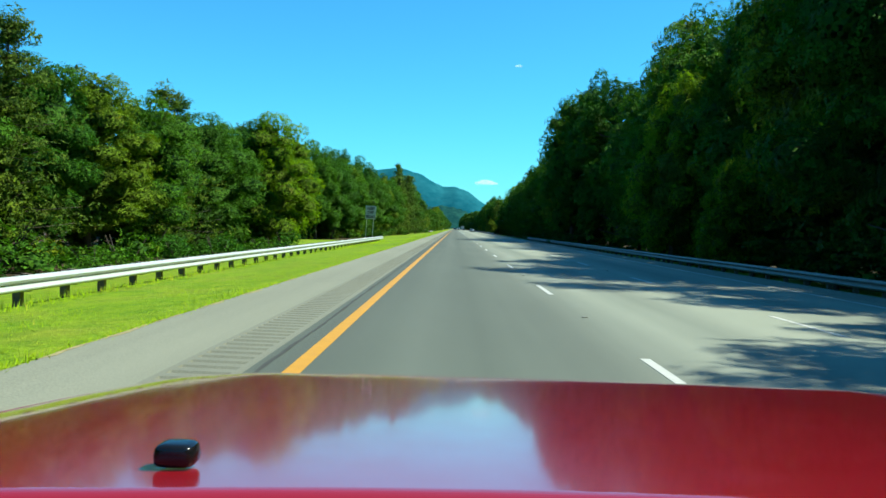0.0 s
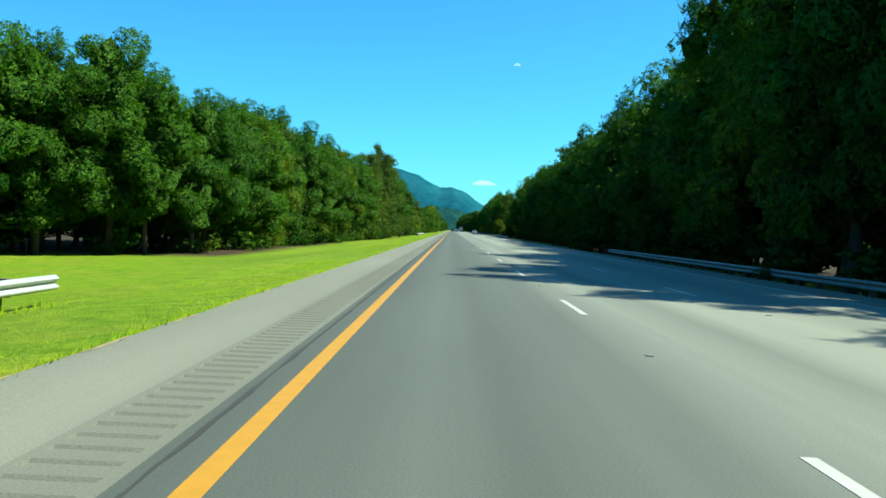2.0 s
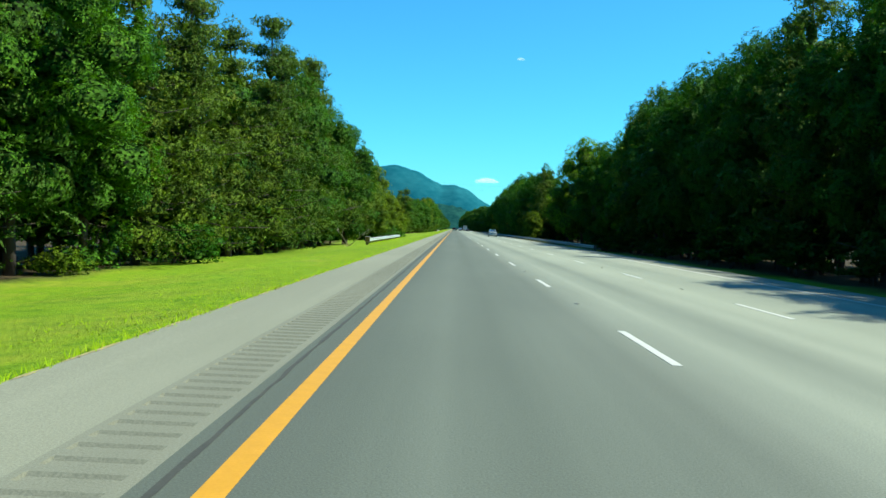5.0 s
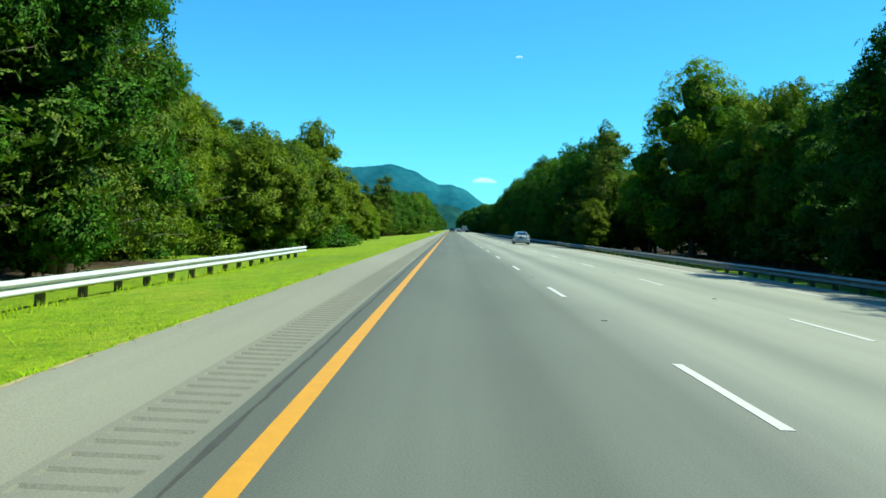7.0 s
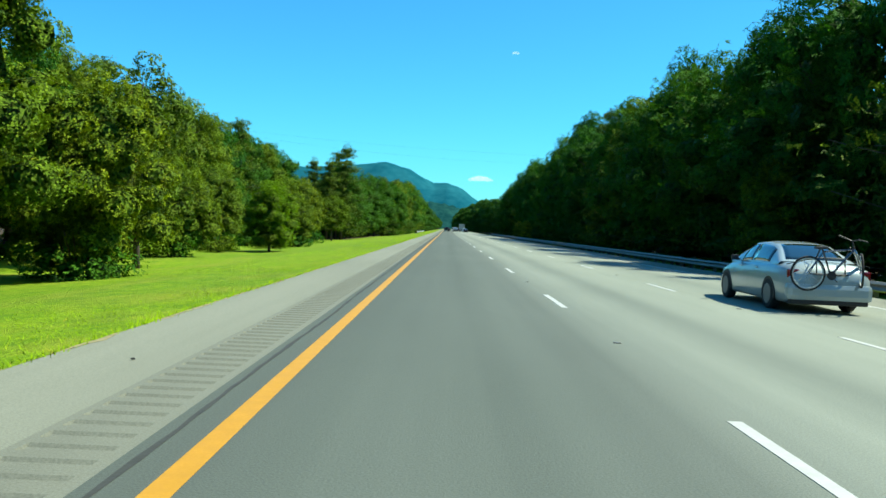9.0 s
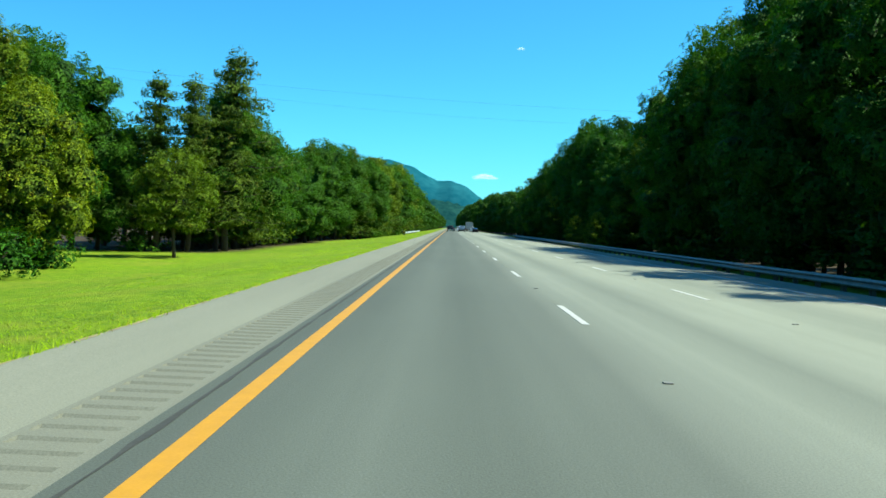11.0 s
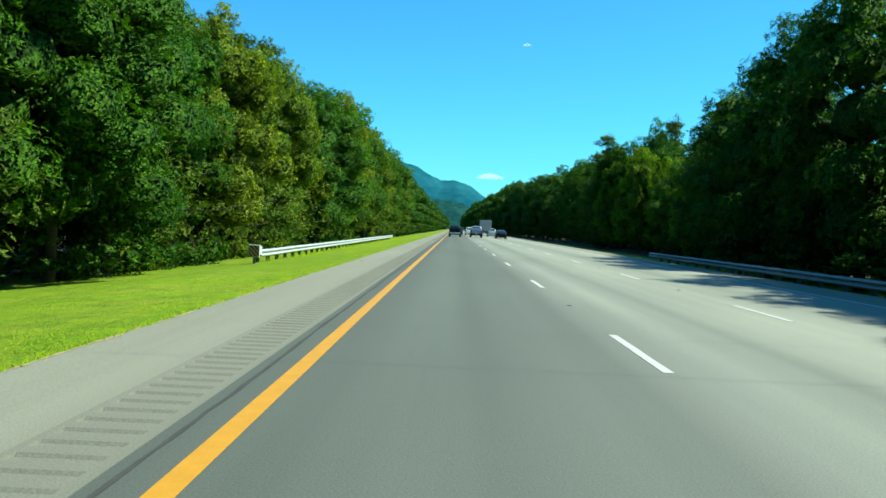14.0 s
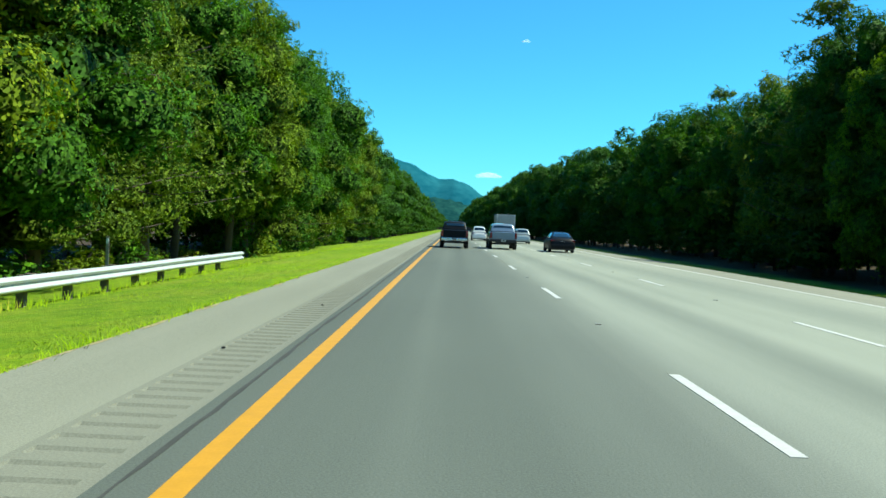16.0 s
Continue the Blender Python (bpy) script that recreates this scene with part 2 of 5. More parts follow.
def tube(bm, points, radii, n=6, caps=True):
    """A tapered tube along points."""
    points = [Vector(p) for p in points]
    if not isinstance(radii, (list, tuple)):
        radii = [radii] * len(points)
    rings = []
    for i, p in enumerate(points):
        d = (points[min(i + 1, len(points) - 1)] - points[max(i - 1, 0)]).normalized()
        u = d.orthogonal().normalized() if not rings else (u - d * u.dot(d)).normalized()
        rings.append(ring(bm, p, u, d.cross(u), radii[i], n))
    skin(bm, rings, True, caps)


def sweep(bm, profile, line, closed=False):
    """A profile of (x, z) pairs carried along line points (x, y, z)."""
    rings = [[bm.verts.new((lx + px, ly, lz + pz)) for px, pz in profile] for lx, ly, lz in line]
    skin(bm, rings, closed, closed)


def lerp_table(table, y):
    return [float(np.interp(y, [r[0] for r in table], [r[k] for r in table])) for k in range(1, len(table[0]))]


# ---- ground ----
NEAR, FAR = -120.0, 1500.0
PROFILE = ((-4500, 4.0), (-600, 2.0), (-120, -1.6), (-45, -1.7), (-25, -1.55), (-14, -1.35), (-10, -1.0), (-7.2, -0.50), (-6.6, -0.42), (-4.2, -0.20), (-2.7, -0.035), (-2.3, -0.05), (-1.5, -0.12),
           (13.6, -0.2), (14.1, -0.2), (15.0, -0.4), (18, -0.75), (26, -0.7), (60, 1.0), (600, 6.0), (4500, 10.0))


def ground_z(x):
    return float(np.interp(x, [p[0] for p in PROFILE], [p[1] for p in PROFILE]))


def ground_bumps(x, y):
    side = min(1.0, max(0.0, -2.6 - x) * 0.5 + max(0.0, x - 15) * 0.5)
    return side * (0.10 * noise.noise(Vector((x * 0.25, y * 0.12, 3))) + 0.04 * noise.noise(Vector((x, y * 0.7, 9))))


def build_ground():
    bm = bmesh.new()
    xs = [p[0] for p in PROFILE]
    fine = sorted(set(xs + [-3.1, -3.6, -5, -5.8, -7.6, -8.8, -12, -16, -19, 16, 20, 23]))
    ys = [-1500, -400, NEAR] + [NEAR + 4 * i for i in range(1, 236)] + [900, 1000, 1200, FAR, 2200, 3200, 4700]
    grid = [[bm.verts.new((x, y, ground_z(x) + ground_bumps(x, y))) for x in fine] for y in ys]
    for a, b in zip(grid, grid[1:]):
        for i in range(len(fine) - 1):
            bm.faces.new((a[i], a[i + 1], b[i + 1], b[i]))
    ob = new("ground", mesh_of(bm, "ground", GRASS_GROUND, True))
    tagged(ob, "mown green grass verge sloping down to the woods", "grass", kind="structure")


build_ground()


# ---- road ----
def slab(name, x0, x1, z0, z1, mat, label, depth=0.16):
    bm = bmesh.new()
    ys = [NEAR + (FAR - NEAR) * i / 27 for i in range(28)]
    sweep(bm, [(x0, z0), (x1, z1), (x1, z1 - depth), (x0, z0 - depth)], [(0, y, 0) for y in ys], True)
    bmesh.ops.recalc_face_normals(bm, faces=bm.faces)
    return tagged(new(name, mesh_of(bm, name, mat)), label, "road", kind="structure")


road = slab("road", -0.42, 11.45, 0, 0, ASPHALT, "three-lane grey asphalt highway with worn wheel tracks")
slab("road_shoulder_median", -2.42, -1.12, -0.012, 0.0, SHOULDER, "pale grey asphalt shoulder beside the grass")
slab("road_shoulder_outer", 11.45, 14.0, 0.0, -0.10, SHOULDER, "pale grey asphalt shoulder along the guardrail")


def build_rumble():
    bm = bmesh.new()
    line, y = [(0, NEAR, 0)], -6.0
    while y < 705:
        line += [(0, y, 0), (0, y + 0.13, 0), (0, y + 0.16, -0.02), (0, y + 0.27, -0.02)]
        y += 0.301
    line += [(0, y, 0), (0, FAR, 0)]
    rings = []
    for _, y, z in line:
        rings.append([bm.verts.new((x, y, zz)) for x, zz in ((-1.12, 0), (-1.06, 0), (-1.05, z), (-0.52, z), (-0.51, 0), (-0.42, 0))])
    skin(bm, rings, False)
    bmesh.ops.recalc_face_normals(bm, faces=bm.faces)
    ob = new("rumble_strip", mesh_of(bm, "rumble_strip", MILLED))
    tagged(ob, "milled rumble strip grooves in the asphalt shoulder", "rumble strip", kind="structure")
    bm = bmesh.new()
    ys = [NEAR + 0.35 * i for i in range(2400)] + [740, 800, 900, 1100, FAR]
    rows = []
    for y in ys:
        w = max(0.004, 0.020 + 0.022 * noise.noise(Vector((0, y * 0.9, 1))) + 0.010 * noise.noise(Vector((0, y * 3.1, 1))))
        c = -0.31 + 0.03 * noise.noise(Vector((5, y * 0.2, 1))) + 0.018 * noise.noise(Vector((5, y * 1.9, 1)))
        rows.append([bm.verts.new((c - w, y, 0.004)), bm.verts.new((c + w, y, 0.004))])
    skin(bm, rows, False)
    tagged(new("pavement_seam", mesh_of(bm, "pavement_seam", SEAM)), "dark bitumen seam along the shoulder joint", "seam", kind="structure")


build_rumble()


def build_dirt_edge():
    """Thin ragged line of dirt and dead grass along the shoulder's edge."""
    bm = bmesh.new()
    rows = []
    for k in range(3000):
        y = NEAR + 0.3 * k
        w = max(-0.03, 0.005 + 0.09 * noise.noise(Vector((0, y * 0.8, 7))) + 0.05 * noise.noise(Vector((3, y * 3, 7))))
        w = max(0.0, w)
        rows.append([bm.verts.new((-2.43, y, -0.010)), bm.verts.new((-2.425 + w * 0.6, y, -0.008 + min(0.012, w))), bm.verts.new((-2.42 + w * 1.5, y, -0.008))])
    skin(bm, rows, False)
    tagged(new("dirt_edge", mesh_of(bm, "dirt_edge", DIRT)), "dry dirt and dead grass along the shoulder's edge", "dirt", kind="structure")


build_dirt_edge()


def stripe(name, x, w, mat, label, z=0.004):
    bm = bmesh.new()
    ys = [NEAR + 4 * i for i in range(int((FAR - NEAR) / 4))]
    rows = []
    for y in ys:
        e = 0.006 * noise.noise(Vector((x, y * 0.7, 2)))
        rows.append([bm.verts.new((x - w / 2 + e, y, z)), bm.verts.new((x + w / 2 + e * 0.5, y, z))])
    skin(bm, rows, False)
    return tagged(new(name, mesh_of(bm, name, mat)), label, "road marking", kind="structure")


stripe("edge_line_yellow", 0.0, 0.165, YELLOW, "solid yellow painted edge line along the median side")
stripe("edge_line_white", 11.28, 0.13, WHITE, "solid white painted edge line along the outer shoulder")


def build_dashes():
    bm = bmesh.new()
    w, h = 0.06, 3.05
    pts = [(-w, 0), (w, 0), (w * 0.92, h * 0.33), (w, h * 0.66), (w * 0.96, h), (-w, h), (-w * 0.94, h * 0.5)]
    top = [bm.verts.new((x, y, 0.005)) for x, y in pts]
    low = [bm.verts.new((x, y, 0.0005)) for x, y in pts]
    bm.faces.new(top)
    for i in range(len(pts)):
        bm.faces.new((low[i], low[(i + 1) % len(pts)], top[(i + 1) % len(pts)], top[i]))
    dash = mesh_of(bm, "lane_dash", WHITE)
    bm = bmesh.new()
    box(bm, (0, 0, 0.008), (0.09, 0.08, 0.013), 0.005)
    bead = mesh_of(bm, "lane_reflector", DULL_STEEL)
    for lane, shift in ((3.66, 0.0), (7.42, 6.2)):
        for k in range(-9, 88):
            ob = new("lane_dash", dash)
            ob.parent, ob.location = road, (lane, 12.192 * k + shift, 0)
            if -2 < k < 60:
                ob = new("lane_reflector", bead)
                ob.parent, ob.location = road, (lane, 12.192 * (k + 0.61) + shift, 0)


# ---- guardrails ----
W_BEAM = [(0.0, -0.155), (0.012, -0.15), (0.082, -0.110), (0.088, -0.088), (0.02, -0.02), (0.008, -0.008), (0.006, 0.004), (0.014, 0.016), (0.078, 0.060), (0.088, 0.082), (0.020, 0.15), (0.0, 0.155)]


def guardrail(label, x, y0, y1, top, side, mat):
    """W-beam on posts; side: +1 faces +x."""
    rail = thing("guardrail", label, "guardrail", pose(x, y0, 0))
    bm = bmesh.new()
    n = int((y1 - y0) / 3.81) + 1
    prof = [(side * px, pz) for px, pz in W_BEAM] + [(side * (px - 0.006), pz) for px, pz in reversed(W_BEAM)]
    line = []
    for i in range(n + 1):
        y = (y1 - y0) * i / n
        line.append((0, y, top - 0.155 + 0.012 * noise.noise(Vector((x, (y0 + y) * 0.2, 0)))))
    sweep(bm, prof, line, True)
    bmesh.ops.recalc_face_normals(bm, faces=bm.faces)
    part("beam", bm, mat, rail)
    bm = bmesh.new()
    box(bm, (0, 0, -0.45), (0.15, 0.15, 1.1))
    post = mesh_of(bm, "post", WOOD_POST)
    bm = bmesh.new()
    box(bm, (0, 0, 0), (0.16, 0.14, 0.34))
    block = mesh_of(bm, "spacer_block", WOOD_POST)
    for i in range(int((y1 - y0) / 1.905)):
        ob = new("post", post)
        ob.parent, ob.matrix_basis = rail, pose(-side * 0.235, 0.6 + 1.905 * i, top - 0.12, random.uniform(-1.5, 1.5), random.uniform(-1.5, 1.5), 0)
        ob = new("spacer_block", block)
        ob.parent, ob.location = rail, (-side * 0.084, 0.6 + 1.905 * i, top - 0.155)
    return rail


RAIL_LABEL = "galvanised steel guardrail on wooden posts in the grass"
guardrail(RAIL_LABEL, -6.6, -80, 99.5, 0.15, 1, STEEL)
rail_b = guardrail(RAIL_LABEL, -6.6, 274.5, 318.5, 0.15, 1, STEEL)
rail_c = guardrail(RAIL_LABEL, -6.6, 574.5, 648, 0.15, 1, STEEL)
guardrail("dull steel guardrail on posts along the shaded woods", 14.3, -80, 152, 0.36, -1, DULL_STEEL)
guardrail("dull steel guardrail on posts along the shaded woods", 14.3, 276, 595, 0.36, -1, DULL_STEEL)

# ---- trees ----
rng = np.random.default_rng(7)


def foliage_points(clumps, size, slim, shaggy):
    """Corner points of leaf sprays, three to a leaf, over uneven clumps: (centre, half axes, count)."""
    out, shade = [], []
    for c, r, count in clumps:
        d = rng.normal(size=(count, 3))
        d /= np.linalg.norm(d, axis=1)[:, None]
        lump = np.array([1 + 0.28 * noise.noise(Vector(v) * 2.3 + c) for v in d])
        k = rng.uniform(0.45, 1.0, count) ** 0.4 * lump * np.where(rng.random(count) < 0.06, rng.uniform(1.03, 1.2, count), 1.0)
        pos = np.array(c) + d * np.array(r) * k[:, None]
        nrm = d + rng.normal(size=(count, 3)) * shaggy + np.array((0, 0, 0.3))
        nrm /= np.linalg.norm(nrm, axis=1)[:, None]
        u = np.cross(nrm, rng.normal(size=(count, 3)))
        u /= np.linalg.norm(u, axis=1)[:, None]
        w = np.cross(nrm, u)
        s = (size * rng.uniform(0.55, 1.4, count))[:, None]
        tri = np.stack([pos - u * s * 0.5 - w * s * slim * 0.5, pos + u * s * 0.62 + nrm * s * 0.15, pos - u * s * 0.5 + w * s * slim * 0.5], axis=1)
        face = np.cross(tri[:, 1] - tri[:, 0], tri[:, 2] - tri[:, 0])
        turned = (face * d).sum(axis=1) < 0
        tri[turned] = tri[turned][:, ::-1]
        face[turned] *= -1
        face /= np.linalg.norm(face, axis=1)[:, None]
        soft = d * 0.6 + face * 0.4 + np.array((0, 0, 0.45))
        soft /= np.linalg.norm(soft, axis=1)[:, None]
        out.append(tri.reshape(-1, 3))
        shade.append(np.repeat(soft, 3, axis=0))
    return np.concatenate(out), np.concatenate(shade)


def unit_ball(subdiv):
    bm = bmesh.new()
    bmesh.ops.create_icosphere(bm, subdivisions=subdiv, radius=1)
    out = np.array([[v.co for v in f.verts] for f in bm.faces])
    bm.free()
    return out


BALL = unit_ball(1)


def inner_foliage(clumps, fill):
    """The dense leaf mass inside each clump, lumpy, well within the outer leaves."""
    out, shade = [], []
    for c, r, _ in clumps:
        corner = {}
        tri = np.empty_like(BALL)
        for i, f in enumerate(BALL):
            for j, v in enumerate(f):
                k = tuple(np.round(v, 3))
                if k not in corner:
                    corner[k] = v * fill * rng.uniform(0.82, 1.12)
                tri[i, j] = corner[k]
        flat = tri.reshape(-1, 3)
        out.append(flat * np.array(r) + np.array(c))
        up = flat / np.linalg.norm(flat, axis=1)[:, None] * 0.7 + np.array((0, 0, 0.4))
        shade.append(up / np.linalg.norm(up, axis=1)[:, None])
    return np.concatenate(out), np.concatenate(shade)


def mesh_from_triangles(name, groups):
    """A mesh from corner arrays, three points to a triangle; groups: (points, corner normals, material)."""
    me = bpy.data.meshes.new(name)
    pts = np.concatenate([g[0] for g in groups]).astype(np.float32)
    n = len(pts)
    me.vertices.add(n)
    me.vertices.foreach_set("co", pts.ravel())
    me.loops.add(n)
    me.loops.foreach_set("vertex_index", np.arange(n, dtype=np.int32))
    me.polygons.add(n // 3)
    me.polygons.foreach_set("loop_start", np.arange(0, n, 3, dtype=np.int32))
    index = np.concatenate([np.full(len(g[0]) // 3, i, dtype=np.int32) for i, g in enumerate(groups)])
    for _, _, mat in groups:
        me.materials.append(mat)
    me.polygons.foreach_set("material_index", index)
    me.polygons.foreach_set("use_smooth", np.ones(n // 3, dtype=bool))
    me.update()
    me.normals_split_custom_set(np.concatenate([g[1] for g in groups]).astype(np.float32))
    return me


def triangles_of(me):
    me.calc_loop_triangles()
    co = np.empty(len(me.vertices) * 3, dtype=np.float32)
    me.vertices.foreach_get("co", co)
    tri = np.empty(len(me.loop_triangles) * 3, dtype=np.int32)
    me.loop_triangles.foreach_get("vertices", tri)
    return co.reshape(-1, 3)[tri]


def flat_normals(pts):
    t = pts.reshape(-1, 3, 3)
    f = np.cross(t[:, 1] - t[:, 0], t[:, 2] - t[:, 0])
    f /= np.linalg.norm(f, axis=1)[:, None] + 1e-9
    return np.repeat(f, 3, axis=0)


def tree_frame(name, label, height, spread, lean, limbs, top=0.86, thick=0.006):
    """Trunk and limbs in one mesh, base at the origin; gives the limb ends."""
    t = thing(name, label, "tree", group="roadside trees")
    bm = bmesh.new()
    trunk = [Vector((lean * (z / height) ** 2 + 0.12 * math.sin(z), 0.1 * math.cos(z * 1.3), z)) for z in (height * top * k / 6 for k in range(7))]
    trunk[0].z = -0.8
    tube(bm, trunk, [height * 0.014 * (1.15 - 0.98 * k / 6) for k in range(7)], 7)
    ends = []
    for base, out, up, a in limbs:
        p = Vector((lean * base ** 2, 0, height * base))
        e = p + Vector((math.cos(a) * out * spread, math.sin(a) * out * spread, up * height))
        tube(bm, [p, (p + e) / 2 + Vector((0, 0, -0.02 * height)), e], [height * thick, height * thick * 0.6, 0.02], 4)
        ends.append(e)
    part("trunk", bm, BARK, t, smooth=True)
    return t, ends


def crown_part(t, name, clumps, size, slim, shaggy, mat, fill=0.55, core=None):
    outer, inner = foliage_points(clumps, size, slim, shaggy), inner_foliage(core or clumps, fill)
    # the inner mass carries the crown's inside shade in its darker leaf colour
    ob = new(name, mesh_from_triangles(name, [(*outer, mat), (*inner, LEAF_INNER_SHADED if mat == LEAF else LIGHT_INNER_SHADED)]))
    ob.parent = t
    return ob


def broadleaf(label, height, spread, low, leaves, size, mat, lumps=22, shape=1.0, open_crown=0.0, limbed=True, fill=0.76):
    """A domed crown: clumps spread evenly over an egg, and a dense heart within; shape above 1: wider at the foot."""
    limbs = [(random.uniform(low, 0.72), random.uniform(0.4, 0.8), random.uniform(0.04, 0.14), random.uniform(0, 6.28)) for _ in range(8)]
    t, ends = tree_frame("tree", label, height, spread, random.uniform(-0.5, 0.5), limbs if limbed else [])
    mid, tall = height * (low + 0.98) / 2, height * (0.98 - low) / 2
    cs = [(e, random.uniform(0.22, 0.30) * spread) for e in ends]
    heart = []
    for k in (-0.72, -0.4, -0.05, 0.3, 0.6):
        r = spread * 0.72 * math.sqrt(1 - k * k) * (1 - 0.34 * shape * k)
        heart.append((Vector((random.uniform(-0.1, 0.1) * spread, random.uniform(-0.1, 0.1) * spread, mid + tall * k)), (r, r, tall * 0.32), 0))
    for i in range(lumps):
        k = 1 - 2 * (i + 0.5) / lumps
        a = i * 2.4 + random.uniform(-0.35, 0.35)
        r = spread * random.uniform(0.25, 0.42) * (1 - 0.2 * max(0, k)) * (1 - open_crown)
        env = (spread - r * 0.55) * math.sqrt(max(0.02, 1 - k * k)) ** 0.85 * (1 - 0.34 * shape * k) * random.uniform(0.8, 1.08)
        cs.append((Vector((math.cos(a) * env, math.sin(a) * env, min(mid + (tall - r * 0.5) * k * random.uniform(0.93, 1.05), height - r * 0.75))), r))
    total = sum(r * r for _, r in cs)
    clumps = [(c, (r, r, r * random.uniform(0.7, 0.95)), int(leaves * r * r / total) + 2) for c, r in cs]
    core = [c for c in clumps if c[0].z < mid + tall * 0.55] + heart
    # upright young shoots that make the outline uneven
    for i in range(lumps if limbed else 0):
        k, a = random.uniform(0.15, 0.95), i * 2.4 + random.uniform(-0.5, 0.5)
        env = spread * math.sqrt(1 - k * k) * (1 - 0.34 * shape * k) * random.uniform(0.85, 1.05)
        clumps.append((Vector((math.cos(a) * env, math.sin(a) * env, mid + tall * (k - 0.06))), (spread * 0.09, spread * 0.09, spread * random.uniform(0.16, 0.3)), leaves // 140 + 3))
    crown_part(t, "crown", clumps, size, 0.85, 0.5, mat, fill, core)
    return t


def pine(label, height, spread, low, leaves, size):
    limbs, tufts, whorls = [], [], 14
    for i in range(whorls):
        k = i / (whorls - 1)
        base = low + (0.97 - low) * k
        reach = spread * (1.0 - 0.8 * k ** 1.4) * random.uniform(0.7, 1.1)
        for j in range(3 if k < 0.85 else 2):
            a = i * 1.1 + j * 2.09 + random.uniform(-0.4, 0.4)
            base = min(0.975, low + (0.97 - low) * (k + random.uniform(-0.055, 0.055)))
            rr = reach * random.uniform(0.5, 1.25)
            up = rr * random.uniform(-0.1, 0.22) / height
            limbs.append((base, rr / spread, up, a))
            for s in (0.55, 0.95):
                tufts.append((Vector((math.cos(a) * rr * s, math.sin(a) * rr * s, height * (base + up * s))), rr * 0.3 + 0.6))
        tufts.append((Vector((0, 0, height * base)), max(0.6, reach * 0.4)))
    t, _ = tree_frame("pine_tree", label, height, spread, 0.0, limbs, 0.97, 0.003)
    per = max(3, leaves // len(tufts))
    crown_part(t, "crown", [(c, (r, r, r * random.uniform(0.32, 0.5)), per) for c, r in tufts] + [(Vector((0, 0, height * 0.96)), (0.7, 0.7, 1.1), per * 2)], size, 0.5, 0.6, NEEDLE, 0.7, [(Vector((0, 0, height * (low + 0.8 * (0.96 - low) * k / 7))), (spread * 0.52 * (1.1 - k / 8),) * 2 + (height * 0.07,), 0) for k in range(8)])
    return t


def bush(label, height, spread, leaves, size, mat):
    t = thing("bush", label, "bush", group="roadside bushes")
    bm = bmesh.new()
    for i in range(4):
        a = random.uniform(0, 6.28)
        tube(bm, [(0, 0, -0.3), (math.cos(a) * spread * 0.5, math.sin(a) * spread * 0.5, height * 0.7)], [0.05, 0.015], 4)
    part("stem", bm, BARK, t)
    cs = []
    for i in range(7):
        a = random.uniform(0, 6.28)
        r = spread * random.uniform(0.35, 0.6)
        cs.append((Vector((math.cos(a) * spread * 0.45, math.sin(a) * spread * 0.45, max(r * 0.35, height * random.uniform(0.08, 0.6)))), (r, r, r * 0.8), leaves // 7))
    crown_part(t, "foliage", cs, size, 0.85, 0.55, mat, 0.34)
    return t


random.seed(11)
OAK, YEL, PIN = "dark green broadleaf tree at the wood's edge", "yellowish green broadleaf tree in the sun", "tall pine with ragged tufted branches"
SHELF = {
    "oak": [broadleaf(OAK, 16, s, lo, 5500, 0.40, LEAF, n, sh) for s, lo, sh, n in ((4.6, 0.1, 1.0, 18), (5.2, 0.14, 0.8, 20), (4.2, 0.08, 1.2, 16), (3.8, 0.12, 1.0, 15), (4.9, 0.16, 0.9, 19))],
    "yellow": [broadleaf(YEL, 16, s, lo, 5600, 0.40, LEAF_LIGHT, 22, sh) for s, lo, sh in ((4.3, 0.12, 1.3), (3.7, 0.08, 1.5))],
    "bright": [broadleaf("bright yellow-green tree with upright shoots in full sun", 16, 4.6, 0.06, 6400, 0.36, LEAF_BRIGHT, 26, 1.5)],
    "pine": [pine(PIN, 16, s, lo, 4800, 0.42) for s, lo in ((4.4, 0.1), (3.9, 0.16), (4.8, 0.12))],
    "shade_oak": [broadleaf(OAK, 16, s, lo, 3300, 0.54, LEAF, n, sh, fill=0.62) for s, lo, sh, n in ((4.6, 0.08, 1.3, 20), (5.0, 0.1, 1.0, 22), (4.2, 0.06, 1.6, 20), (4.4, 0.1, 1.2, 18))],
    "shade_pine": [pine(PIN, 16, s, lo, 3000, 0.52) for s, lo in ((4.5, 0.08), (4.1, 0.14))],
    "small": [broadleaf("small open-crowned tree standing on the grass", 10, s, 0.08, 4000, 0.34, LEAF_LIGHT if s > 3.3 else NEEDLE, 24, 0.9, 0.05) for s in (3.6, 3.2, 3.9)],
    "sapling": [broadleaf("small yellow-green tree standing alone on the grass", 10, 3.4, 0.2, 3600, 0.32, LEAF_LIGHT, 20, 0.7, 0.1, True, 0.5)],
    "sparse": [broadleaf("thin feathery tree with an open olive crown", 10, 2.9, 0.1, 3400, 0.28, NEEDLE, 24, 1.2, 0.08, True, 0.5)],
    "bush": [bush("tangled green undergrowth at the wood's edge", 2.6, 2.0, 640, 0.28, LEAF) for _ in range(3)],
    "shrub": [bush("sunlit yellowish shrub at the wood's edge", 2.4, 1.8, 640, 0.26, LEAF_LIGHT) for _ in range(2)],
}
WOODS = [broadleaf(OAK, 16, s, 0.12, 360, 0.85, LEAF, 8, 1.0, 0.0, False, 0.78) for s in (5.2, 4.6, 5.6, 4.2)]
WOODS += [broadleaf(OAK, 16, s, 0.12, 190, 1.2, LEAF, 4, 1.0, 0.0, False, 0.8) for s in (5.2, 4.6, 5.6)]
placed = {}
woods_leaf, woods_bark = [], []
wood_models = []
